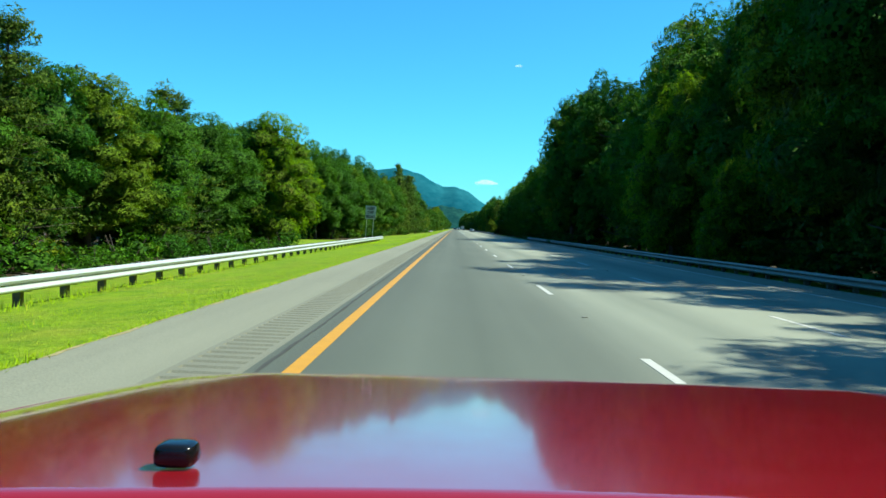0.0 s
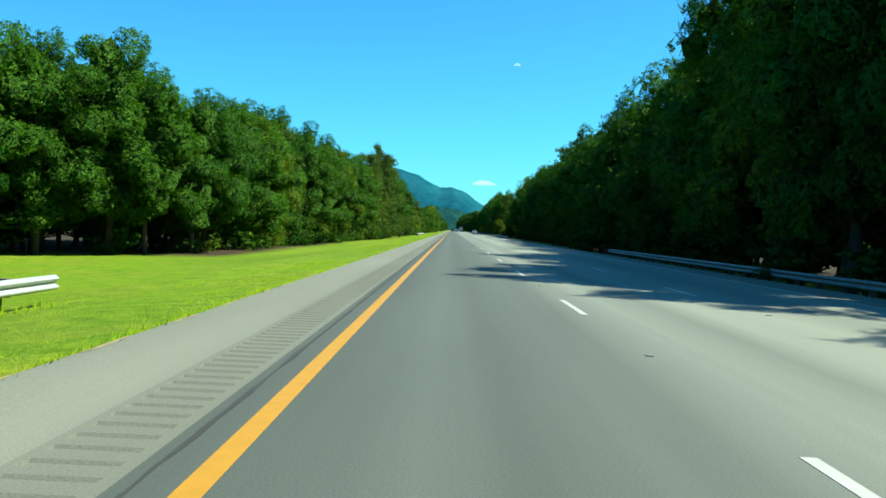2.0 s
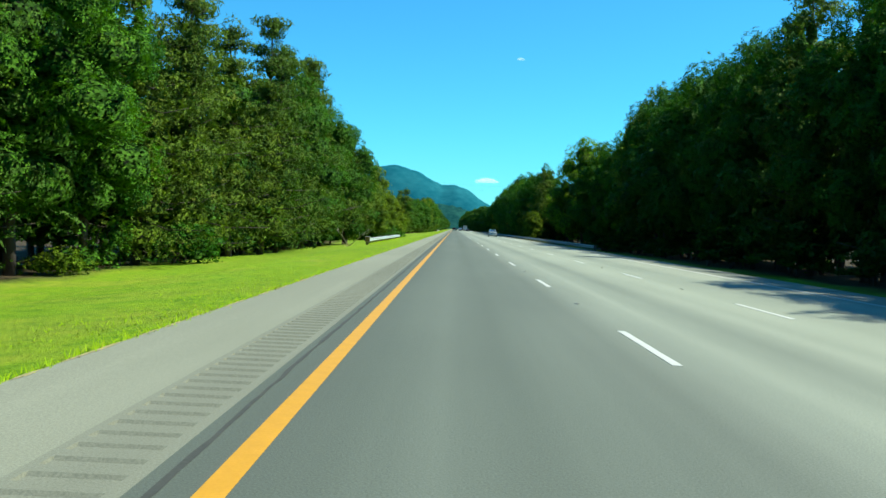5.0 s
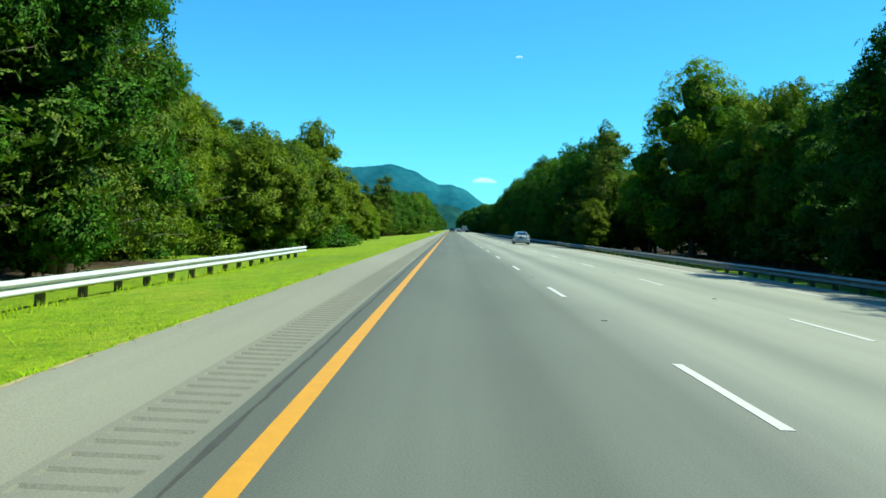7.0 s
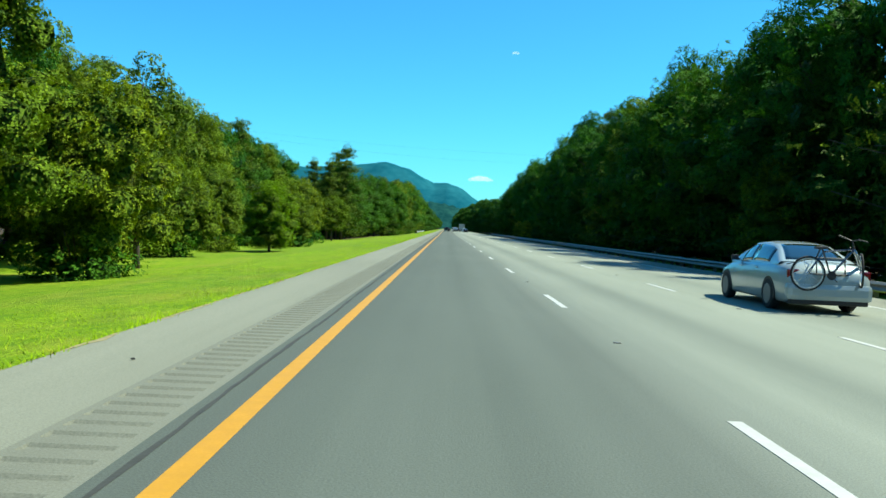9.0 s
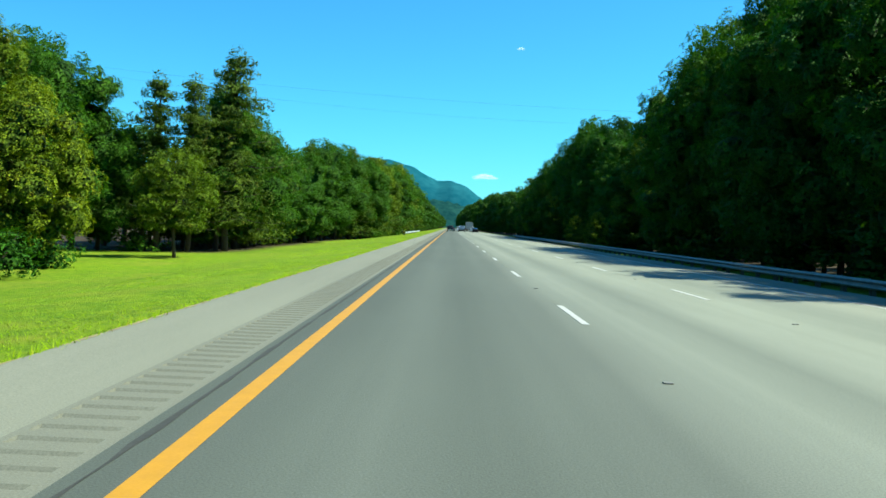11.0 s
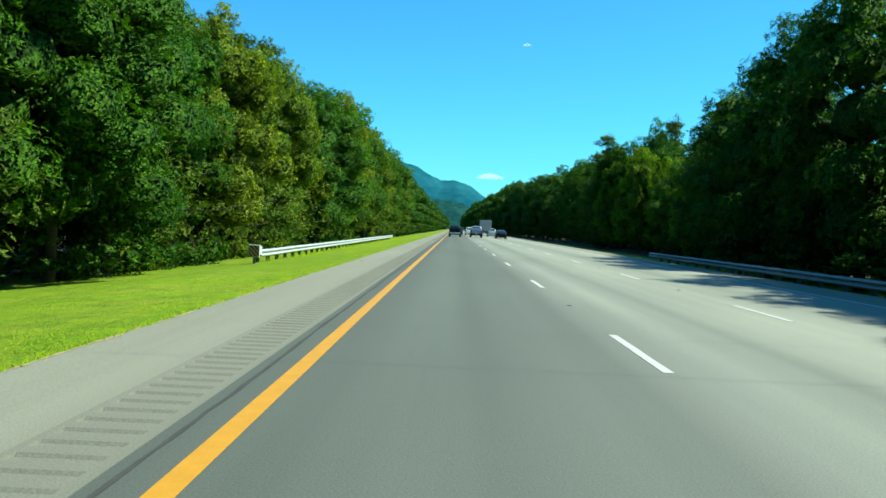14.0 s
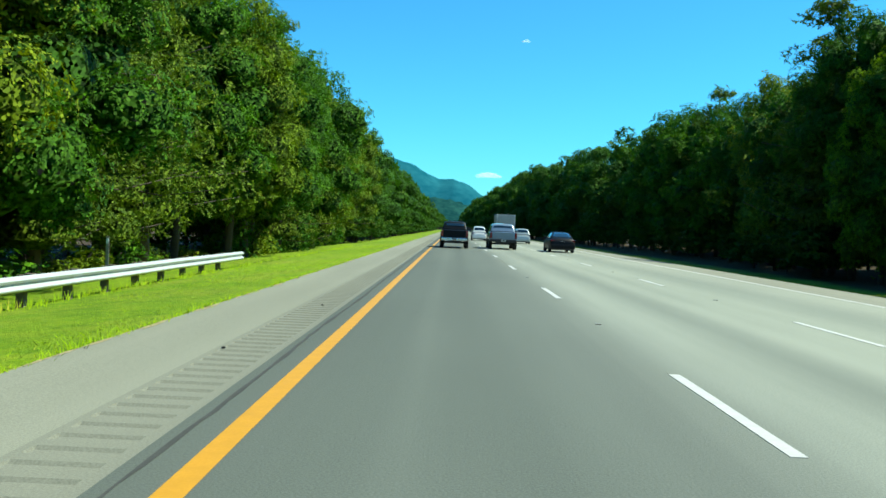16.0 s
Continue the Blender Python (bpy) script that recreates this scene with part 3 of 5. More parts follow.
for t in WOODS:
    pieces = {ob.name.split(".")[0]: triangles_of(ob.data) for ob in t.children}
    soft = np.empty(len(pieces["crown"]) * 3, dtype=np.float32)
    next(ob for ob in t.children if ob.name.startswith("crown")).data.corner_normals.foreach_get("vector", soft)
    wood_models.append((pieces["crown"], soft.reshape(-1, 3), pieces["trunk"], flat_normals(pieces["trunk"])))
for t in WOODS:
    for ob in (*t.children, t):
        bpy.data.objects.remove(ob)


def plant(kind, x, y, height, width=1.0, base=16.0):
    """Plants a copy; the very first of each sort is the model itself."""
    ob = random.choice(SHELF[kind])
    s = height / base
    m = pose(x, y, ground_z(x), random.uniform(-2, 2), random.uniform(-2, 2), random.uniform(0, 360)) @ Matrix.Diagonal((s * width, s * width, s, 1))
    if ob not in placed:
        placed[ob] = m
        return
    copy_thing(ob, m)


def plant_wood(x, y, height, width, deep=False):
    crown, crown_n, trunk, trunk_n = random.choice(wood_models[:4] if y < 760 and not deep else wood_models[4:])
    s, a = height / 16, random.uniform(0, 6.28)
    turn = np.array(((math.cos(a), -math.sin(a), 0), (math.sin(a), math.cos(a), 0), (0, 0, 1)))
    for pts, nrm, store in ((crown, crown_n, woods_leaf), (trunk, trunk_n, woods_bark)):
        store.append(((pts * (s * width, s * width, s)) @ turn.T + (x, y, ground_z(x)), nrm @ turn.T))


# along the road: y, distance of the first row from the yellow line, height
LEFT = (
    (-110, 19, 11),
    (60, 19, 11.2),
    (86, 19, 12),
    (92, 19.5, 12.5),
    (101, 19, 11),
    (103, 31, 12.5),
    (126, 31, 13.5),
    (138, 31, 17),
    (147, 20, 13.5),
    (185, 18.5, 13.5),
    (215, 17.5, 14),
    (235, 16.5, 15),
    (252, 15, 17.5),
    (285, 14, 18),
    (300, 13.5, 16),
    (306, 13.0, 14.7),
    (309, 19.5, 23),
    (316, 20, 25),
    (325, 20.5, 24.5),
    (328, 20, 15),
    (341, 20.5, 14),
    (344, 27, 15.5),
    (470, 28, 16),
    (488, 27, 15),
    (491, 18, 14),
    (505, 18, 12),
    (534, 17, 11.8),
    (552, 17, 15),
    (560, 14.8, 14.4),
    (582, 13.8, 14.4),
    (600, 13.2, 16),
    (625, 13.5, 16.8),
    (640, 12.8, 18),
    (720, 13.2, 17.5),
    (1300, 14, 18),
    (1900, 12, 19),
)
RIGHT = (
    (-110, 19, 21),
    (18, 19, 21.5),
    (21, 23, 21.5),
    (27, 23, 21.5),
    (30, 19.5, 22.5),
    (41, 19.5, 23),
    (50, 22, 23),
    (66, 22, 20.5),
    (72, 19.5, 20.5),
    (78, 19.5, 20.5),
    (83, 23, 22),
    (100, 23, 22),
    (106, 19, 21),
    (112, 17.5, 22),
    (120, 17.5, 22),
    (128, 19.5, 21),
    (140, 20, 20.5),
    (152, 20, 18.5),
    (177, 19.5, 17),
    (200, 20, 16.2),
    (217, 20.5, 16),
    (228, 24, 18.5),
    (290, 24, 18.5),
    (304, 22, 17),
    (311, 20.5, 14),
    (317, 26, 13),
    (330, 29, 14),
    (355, 29.5, 17.5),
    (373, 30, 18.5),
    (377, 21.5, 12),
    (381, 21, 15),
    (388, 21.2, 17.6),
    (396, 21, 15.5),
    (410, 20.8, 16),
    (419, 20.8, 17.6),
    (430, 21, 16.5),
    (470, 21.5, 18),
    (482, 22.5, 21),
    (492, 22, 19.5),
    (497, 20.5, 17.5),
    (500, 25, 17),
    (514, 25, 17),
    (519, 23, 15.5),
    (527, 22.5, 15),
    (539, 23.8, 17.6),
    (548, 23, 18.6),
    (562, 22.7, 20.4),
    (572, 21, 17.8),
    (580, 20.3, 15.2),
    (587, 20, 13.4),
    (595, 22, 13.8),
    (603, 22.5, 13.2),
    (612, 24.5, 11.8),
    (630, 27.5, 11.8),
    (643, 28.5, 12.4),
    (650, 29, 15.8),
    (657, 29.5, 18),
    (669, 25, 17.2),
    (676, 25.5, 15),
    (690, 29, 16.2),
    (724, 29.5, 18),
    (740, 29, 19),
    (762, 27, 19),
    (815, 26.5, 20),
    (860, 24, 22),
    (1200, 19, 25),
    (1900, 17, 26),
)


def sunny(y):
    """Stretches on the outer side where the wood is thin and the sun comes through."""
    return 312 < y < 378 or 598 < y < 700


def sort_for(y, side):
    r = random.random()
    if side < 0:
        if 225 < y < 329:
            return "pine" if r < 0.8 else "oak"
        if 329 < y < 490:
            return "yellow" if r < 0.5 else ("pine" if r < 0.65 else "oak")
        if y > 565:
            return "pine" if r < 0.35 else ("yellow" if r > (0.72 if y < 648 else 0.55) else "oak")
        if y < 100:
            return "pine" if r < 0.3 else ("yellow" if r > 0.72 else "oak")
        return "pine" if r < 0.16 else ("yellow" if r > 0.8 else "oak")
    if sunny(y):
        # more yellowish trees here, their lighter leaves imitating sunlit crowns
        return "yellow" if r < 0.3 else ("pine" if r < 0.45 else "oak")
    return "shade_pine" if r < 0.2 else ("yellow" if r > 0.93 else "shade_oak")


def plant_side(side, table):
    random.seed(5 + side)
    y = -100.0
    while y < 1900:
        gap, h = lerp_table(table, y)
        x = side * (gap + random.uniform(-0.8, 1.4))
        hh = h * (random.uniform(0.95, 1.07) if side < 0 else random.uniform(0.91, 1.06))
        wide = random.uniform(0.9, 1.15) * (16 / hh) ** 0.4
        if -35 < y < 730:
            sort = sort_for(y, side)
            plant("oak" if side < 0 and 142 < y < 166 else sort, x, y, hh, wide)
        else:
            plant_wood(x, y, hh, wide)
        y += random.uniform(4.2, 5.8) * (1.0 if y < 1000 else 1.5)
    for row, (off, lift) in enumerate(((5.0, 1.0 if side < 0 else 0.84),)):
        y = -100.0
        while y < 900:
            gap, h = lerp_table(table, y)
            hh = h * lift * random.uniform(0.85, 1.02) * (0.7 if side > 0 and sunny(y) else 1.0)
            plant_wood(side * (gap + off + random.uniform(-1.5, 2)), y, hh, 1.1 * (16 / hh) ** 0.4, side > 0)
            y += random.uniform(5.5, 7.5) * (1 + 0.3 * row)
    y = -100.0
    while y < 725:
        gap, h = lerp_table(table, y)
        plant_wood(side * (gap + random.uniform(4.0, 6.5)), y, random.uniform(5.0, 8.0), 1.7)
        if side < 0:
            plant_wood(side * (gap + random.uniform(9.0, 12.0)), y, random.uniform(8.0, 12.0), 1.5, True)
        if side > 0:
            plant_wood(side * (gap + random.uniform(2.0, 3.5)), y + 2, h * random.uniform(0.66, 0.8) * (0.6 if sunny(y) else 1.0), 1.05 * (16 / h) ** 0.4, True)
            plant_wood(side * (gap + random.uniform(1.0, 3.0)), y + 3, random.uniform(3.5, 5.5), 1.9)
            plant_wood(side * (gap + random.uniform(8.5, 11.0)), y, random.uniform(7.0, 11.0), 1.5, True)
        y += random.uniform(6.5, 8.5)
    y = -30.0
    while y < 720:
        gap, h = lerp_table(table, y)
        x, bh, bw = side * (gap - random.uniform(0.2, 2.4) + (1.6 if side < 0 else 0)), random.uniform(1.6, 3.6), random.uniform(1.0, 1.5)
        if side > 0:
            plant_wood(x, y, bh * 1.1, bw * 2.0)
        elif not 103 < y < 142 and not 250 < y < 308 and not 495 < y < 572:
            plant("bush" if random.random() < 0.75 else "shrub", x, y, bh, bw, 2.6)
        else:
            # low growth in the darker leaf colour, imitating shade under the trees
            plant_wood(x - 2.0, y, bh * 1.5, bw * 2.0)
            if y > 142:
                plant_wood(-gap - random.uniform(0.5, 1.5), y + 2, random.uniform(3.0, 4.2), 2.4)
                plant_wood(-gap - random.uniform(3.0, 5.0), y + 1, random.uniform(4.0, 5.5), 2.2)
        if side > 0 and (300 < y < 400 or 585 < y < 700):
            plant_wood(gap + random.uniform(2.5, 5.0), y + 1.5, random.uniform(3.0, 4.5), 2.6, True)
        y += random.uniform(4.0, 6.4)


def skirt(side, table):
    """Low growth that closes the far wood's edge."""
    for k in range(90):
        y = 722 + 5.2 * k
        gap, h = lerp_table(table, y)
        plant_wood(side * (gap - random.uniform(0, 2)), y, random.uniform(3.5, 6.5), 2.2)


plant_side(-1, LEFT)
plant_side(1, RIGHT)
skirt(-1, LEFT)
skirt(1, RIGHT)
# lone trees on the grass of the median
for x, y, h in ((-14, 342, 9.5), (-14.5, 350, 10.5), (-13.5, 357, 10.5), (-13, 384, 8.5), (-19, 376, 9.5), (-20, 398, 9.5), (-17, 408, 6.5), (-20, 425, 8), (-15, 440, 5.5), (-19, 452, 8.5), (-19, 466, 9)):
    plant("small", x, y, h, 1.0, 10.0)
    plant("bush", x + random.uniform(-1, 1), y + random.uniform(-1, 1), random.uniform(2.2, 3.6), 1.3, 2.6)
for y in range(330, 474, 5):
    plant("bush" if random.random() < 0.35 else "shrub", random.uniform(-24, -16), y + random.uniform(-2, 2), random.uniform(2.0, 4.5), 1.3, 2.6)
for x, y, h in ((-16.8, 494, 16.2), (-18.5, 500, 15.5), (-21, 490, 13.5)):
    plant("pine", x, y, h, 1.1)
plant("sapling", -16.6, 481, 7.3, 1.15, 10.0)
plant("oak", -25, 489, 12.0)
plant("sparse", -14.5, 393, 11.0, 1.0, 10.0)
plant("sparse", -15.2, 344, 11.0, 1.0, 10.0)
plant("bright", -14.0, 423, 6.4, 1.3)
for x, y, h in ((-22.0, 372, 13.0),):
    plant("oak", x, y, h, 1.05)
for x, y, h in ((-17.0, 366, 12.6), (-17.5, 357, 12.0), (-17.0, 379.5, 16.6)):
    plant("yellow", x, y, h, 1.1)
for x, y, h in ((-12, 363, 4), (-13.5, 369, 3.5), (-13.5, 365.5, 4.5)):
    plant("bush", x, y, h, 1.2, 2.6)
# yellow-green trees whose lighter leaf colour also stands in for sunlit patches
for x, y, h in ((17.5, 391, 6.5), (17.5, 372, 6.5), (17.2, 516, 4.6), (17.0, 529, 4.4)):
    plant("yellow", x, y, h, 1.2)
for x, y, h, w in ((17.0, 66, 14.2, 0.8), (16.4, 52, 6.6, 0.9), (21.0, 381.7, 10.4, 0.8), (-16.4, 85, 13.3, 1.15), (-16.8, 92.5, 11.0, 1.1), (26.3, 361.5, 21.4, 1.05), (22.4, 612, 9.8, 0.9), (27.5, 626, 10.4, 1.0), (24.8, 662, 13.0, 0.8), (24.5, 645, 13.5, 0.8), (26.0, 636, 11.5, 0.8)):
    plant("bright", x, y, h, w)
for y0, y1, near in ((-20, 92, -12.5), (575, 650, -11.6)):
    for k in range(int((y1 - y0) / 6.0)):
        plant("bush", random.uniform(near - 3, near), y0 + 6.0 * k + random.uniform(-2, 2), random.uniform(1.2, 2.6), random.uniform(1.0, 1.6), 2.6)
for x, y in ((-24, 144), (-26, 149), (-30, 155), (-28, 160), (-34, 163), (-38, 170)):
    plant("oak", x, y, random.uniform(15.5, 17.5), 1.1)
for k in range(9):
    plant("oak", -27.0 - random.uniform(0, 3) - (4 if k % 2 else 0), 103 + 4.6 * k, random.uniform(11.0, 13.0) + (2.5 if k > 6 else 0), 1.1)
# undergrowth that closes the back of the clearing
for k in range(15):
    plant_wood(-30.5 - random.uniform(0, 2), 101 + 3.0 * k, random.uniform(3.5, 5.5), 2.3)
    plant_wood(-36.0 - random.uniform(0, 3), 101 + 3.0 * k, random.uniform(6.0, 8.0), 1.9)
for k in range(10):
    plant_wood(-23.5 - random.uniform(0, 2), 145 + 4.0 * k, random.uniform(3.0, 5.0), 2.3)
    plant_wood(-34.0 - random.uniform(0, 2), 141 + 4.0 * k, random.uniform(4.0, 6.0), 2.4, True)
    plant_wood(-43.0 - random.uniform(0, 2), 128 + 5.0 * k, random.uniform(6.0, 8.0), 2.2, True)
# taller trees that stand out behind the first row
for x, y, h in ((-30, 200, 21), (-30.5, 213.6, 22), (-28.6, 222.5, 22.5), (-27, 238, 22), (-25.3, 253.5, 21.8), (34.8, 370, 19.2)):
    plant("oak", x, y, h, 0.85)
for x, y, h in ((21.0, 387, 17.8), (20.9, 419, 18.0), (22.8, 482, 21.6), (24.4, 539, 17.8), (23.2, 547.6, 18.8), (22.7, 561.8, 20.7), (30.2, 658, 18.8), (20.4, 217, 16.0)):
    plant("shade_oak", x, y, h, 0.75)
for x, y, h in ((-12.4, 303, 14.8), (24.4, 669, 17.2)):
    plant("pine", x, y, h, 1.1)
woods = new("woods", mesh_from_triangles("woods", [tuple(np.concatenate(k) for k in zip(*store)) + (mat,) for store, mat in ((woods_leaf, LEAF_WOODS), (woods_bark, BARK))]))
tagged(woods, "dense green woodland behind the roadside trees", "woods", kind="stuff")


# ---- grass blades ----
def build_blades():
    count = 200000
    y = rng.uniform(0, 680, count)
    left = rng.random(count) < 0.86
    x = np.where(left, -2.38 - np.abs(rng.normal(0, 2.6, count)), 14.05 + np.abs(rng.normal(0, 0.7, count)))
    z = np.interp(x, [p[0] for p in PROFILE], [p[1] for p in PROFILE]) - 0.01
    clump = np.array([noise.noise(Vector((a * 0.6, b * 0.35, 4))) for a, b in zip(x, y)])
    h = (0.025 + 0.05 * np.clip(clump + 0.2, 0, 1)) * rng.uniform(0.5, 1.5, count)
    # left long along the foot of the rail, out of the mower's reach
    railed = ((y < 99) | ((y > 274) & (y < 319)) | (y > 574)) & (rng.random(count) < 0.12) & left
    x = np.where(railed, -6.4 + rng.normal(0, 0.2, count), x)
    z = np.interp(x, [p[0] for p in PROFILE], [p[1] for p in PROFILE]) - 0.01
    # tufts and weeds hanging over the shoulder's edge
    weed = np.array([noise.noise(Vector((2, b * 0.5, 8))) for b in y])
    edged = ~railed & left & (rng.random(count) < 0.16)
    x = np.where(edged, -2.44 + np.abs(rng.normal(0, 0.05, count)) * np.sign(rng.normal(-0.4, 1, count)), x)
    z = np.where(edged, -0.03, z)
    h = np.where(edged, rng.uniform(0.04, 0.10, count) * (1 + 1.6 * np.clip(weed, 0, 1)), h)
    h = np.where(railed, rng.uniform(0.08, 0.24, count), h)
    a = rng.uniform(0, 6.283, count)
    w = rng.uniform(0.005, 0.011, count) * np.where(railed, 1.3, 1.0)
    base = np.stack([x, y, z], axis=1)
    side = np.stack([np.cos(a) * w, np.sin(a) * w, np.zeros(count)], axis=1)
    tip = base + np.stack([rng.normal(0, 0.05, count), rng.normal(0, 0.05, count), h], axis=1)
    tri = np.stack([base - side, base + side, tip], axis=1)
    away = np.cross(tri[:, 1] - tri[:, 0], tri[:, 2] - tri[:, 0])[:, 1] > 0
    tri[away] = tri[away][:, ::-1]
    pts = tri.reshape(-1, 3)
    soft = np.repeat(np.stack([np.sin(a) * 0.35, -np.cos(a) * 0.35, np.full(count, 0.9)], axis=1), 3, axis=0)
    ob = new("grass", mesh_from_triangles("grass", [(pts, soft, BLADE)]))
    tagged(ob, "uneven tufts of bright green grass along the shoulder", "grass", kind="stuff")


build_blades()


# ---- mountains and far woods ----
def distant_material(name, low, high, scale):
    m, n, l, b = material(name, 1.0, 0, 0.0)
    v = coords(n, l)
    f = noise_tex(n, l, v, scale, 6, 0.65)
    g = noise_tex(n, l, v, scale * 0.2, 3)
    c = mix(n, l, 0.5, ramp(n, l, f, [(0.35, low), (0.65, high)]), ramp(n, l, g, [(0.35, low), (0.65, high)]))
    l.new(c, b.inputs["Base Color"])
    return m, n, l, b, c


def ridge(name, label, y, profile, mat, step, rough, depth):
    """A wooded range: crest heights by distance across, slopes to both sides."""
    bm = bmesh.new()
    x0, x1 = profile[0][0], profile[-1][0]
    cols = int((x1 - x0) / step)
    rows = []
    for j in range(15):
        k = j / 14
        shape = math.sin(math.pi * k) ** 0.8
        rows.append([])
        for i in range(cols + 1):
            x = x0 + (x1 - x0) * i / cols
            h = lerp_table(profile, x)[0]
            f = noise.fractal(Vector((x / 180, k * depth / 180, y)), 1.0, 2.0, 4) * rough * 2 + noise.noise(Vector((x / (step * 1.7), k * 9, 1))) * rough * 0.5
            rows[-1].append(bm.verts.new((x, y + (k - 0.5) * depth, -8 + (h + f) * shape)))
    skin(bm, rows, False)
    bmesh.ops.recalc_face_normals(bm, faces=bm.faces)
    return tagged(new(name, mesh_of(bm, name, mat, True)), label, "mountain", kind="structure")


# distance haze is painted into the mountain's blue-green base colours
MOUNTAIN = distant_material("haze_tinted_mountain", (0.007, 0.068, 0.098), (0.024, 0.128, 0.158), 0.03)[0]
FAR_WOOD = distant_material("far_woods", (0.004, 0.028, 0.032), (0.022, 0.080, 0.068), 0.12)[0]
ridge("mountain_range", "wooded mountain with blue-green haze in its colour", 4000, ((-2600, 60), (-1500, 190), (-900, 240), (-560, 255), (-330, 278), (-270, 284), (-170, 258), (-60, 204), (0, 208), (60, 182), (140, 128), (260, 76), (500, 60), (1500, 50), (2600, 40)), MOUNTAIN, 14, 6, 700)
ridge("wooded_hill", "dark green wooded hill beyond the road's end", 2400, ((-1500, 60), (-300, 62), (-90, 58), (-40, 69), (-15, 66), (20, 57), (60, 50), (110, 66), (190, 58), (400, 64), (1500, 60)), FAR_WOOD, 6, 9, 300)


# ---- vehicles ----
def glass_material(name, tint, rough=0.04):
    m, n, l, b = material(name, rough, 0, 0.9)
    b.inputs["Base Color"].default_value = (*tint, 1)
    b.inputs["Coat Weight"].default_value = 1.0
    b.inputs["Coat Roughness"].default_value = 0.02
    return m


GLASS = glass_material("dark_car_glass", (0.012, 0.02, 0.026))
RUBBER = plain("tyre_rubber", (0.018, 0.018, 0.019), 0.85, 0, 0.2, 20)
BLACK = plain("black_trim", (0.02, 0.021, 0.023), 0.6, 0, 0.2, 12)
CHROME = plain("bright_metal", (0.7, 0.71, 0.72), 0.22, 1.0, 0.08, 8)
TAIL = plain("red_lamp_plastic", (0.20, 0.007, 0.010), 0.18, 0, 0.15, 10, 0.6, 1.0)
PLATE = plain("pale_plate", (0.62, 0.64, 0.6), 0.5, 0, 0.15, 30)
SILVER = plain("pale_silver_paint", (0.34, 0.40, 0.41), 0.4, 0.2, 0.06, 2, 0.5, 1.0)
GREYBLUE = plain("grey_blue_paint", (0.24, 0.30, 0.36), 0.3, 0.4, 0.06, 2, 0.5, 1.0)
DARK = plain("near_black_paint", (0.004, 0.005, 0.007), 0.45, 0.0, 0.1, 2, 0.2, 0.0)
NAVY = plain("dark_blue_paint", (0.012, 0.022, 0.05), 0.28, 0.2, 0.1, 2, 0.5, 1.0)
CREAM = plain("white_vehicle_paint", (0.68, 0.70, 0.69), 0.35, 0, 0.08, 2, 0.5, 0.8)
GREYBOX = plain("grey_box_panel", (0.40, 0.42, 0.41), 0.55, 0.1, 0.18, 1.2)


def body_ring(bm, y, w, zl, zs, zt):
    half = [(0.0, zl), (0.90 * w, zl), (0.975 * w, zl + 0.07), (w, zl + (zs - zl) * 0.5), (0.985 * w, zs - 0.10), (0.93 * w, zs - 0.02), (0.78 * w, zs + (zt - zs) * 0.55), (0.4 * w, zt - 0.008), (0.0, zt)]
    pts = half + [(-x, z) for x, z in reversed(half[1:-1])]
    return [bm.verts.new((x, y, z)) for x, z in pts]


def body_shell(stations):
    bm = bmesh.new()
    skin(bm, [body_ring(bm, *s) for s in stations])
    bmesh.ops.recalc_face_normals(bm, faces=bm.faces)
    return bm


def wheel(parent, x, y, r, width, side):
    bm = bmesh.new()
    prof = [(-width / 2, r * 0.62), (-width / 2, r * 0.92), (-width * 0.36, r), (width * 0.36, r), (width / 2, r * 0.92), (width / 2, r * 0.62)]
    rings = [[bm.verts.new((px, math.cos(a) * pr, math.sin(a) * pr)) for a in (6.2832 * i / 24 for i in range(24))] for px, pr in prof]
    skin(bm, rings)
    bmesh.ops.recalc_face_normals(bm, faces=bm.faces)
    w = part("wheel", bm, RUBBER, parent, smooth=False)
    w.location = (x, y, r)
    bm = bmesh.new()
    rings = [[bm.verts.new((side * px, math.cos(a) * pr, math.sin(a) * pr)) for a in (6.2832 * i / 20 for i in range(20))] for px, pr in ((width * 0.52, r * 0.66), (width * 0.54, r * 0.58), (width * 0.44, r * 0.5), (width * 0.44, r * 0.02))]
    skin(bm, rings)
    for i in range(5):
        a = 6.2832 * i / 5
        box(bm, (side * width * 0.47, 0, r * 0.33), (0.02, r * 0.15, r * 0.5), 0.004, Matrix.Rotation(a, 4, "X"))
    bmesh.ops.recalc_face_normals(bm, faces=bm.faces)
    part("rim", bm, DULL_STEEL, w, "dull alloy rim")


def wheel_arch(parent, x, y, z, r, side):
    bm = bmesh.new()
    inner = []
    for i in range(15):
        a = math.pi * (i / 14 * 1.16 - 0.08)
        inner.append([bm.verts.new((x + side * dx, y + math.cos(a) * rr, z + math.sin(a) * rr)) for dx, rr in ((0.004, 0.02), (0.004, r), (-0.05, r), (-0.05, 0.02))])
    skin(bm, inner, True, True)
    bmesh.ops.recalc_face_normals(bm, faces=bm.faces)
    part("wheel_arch", bm, BLACK, parent)


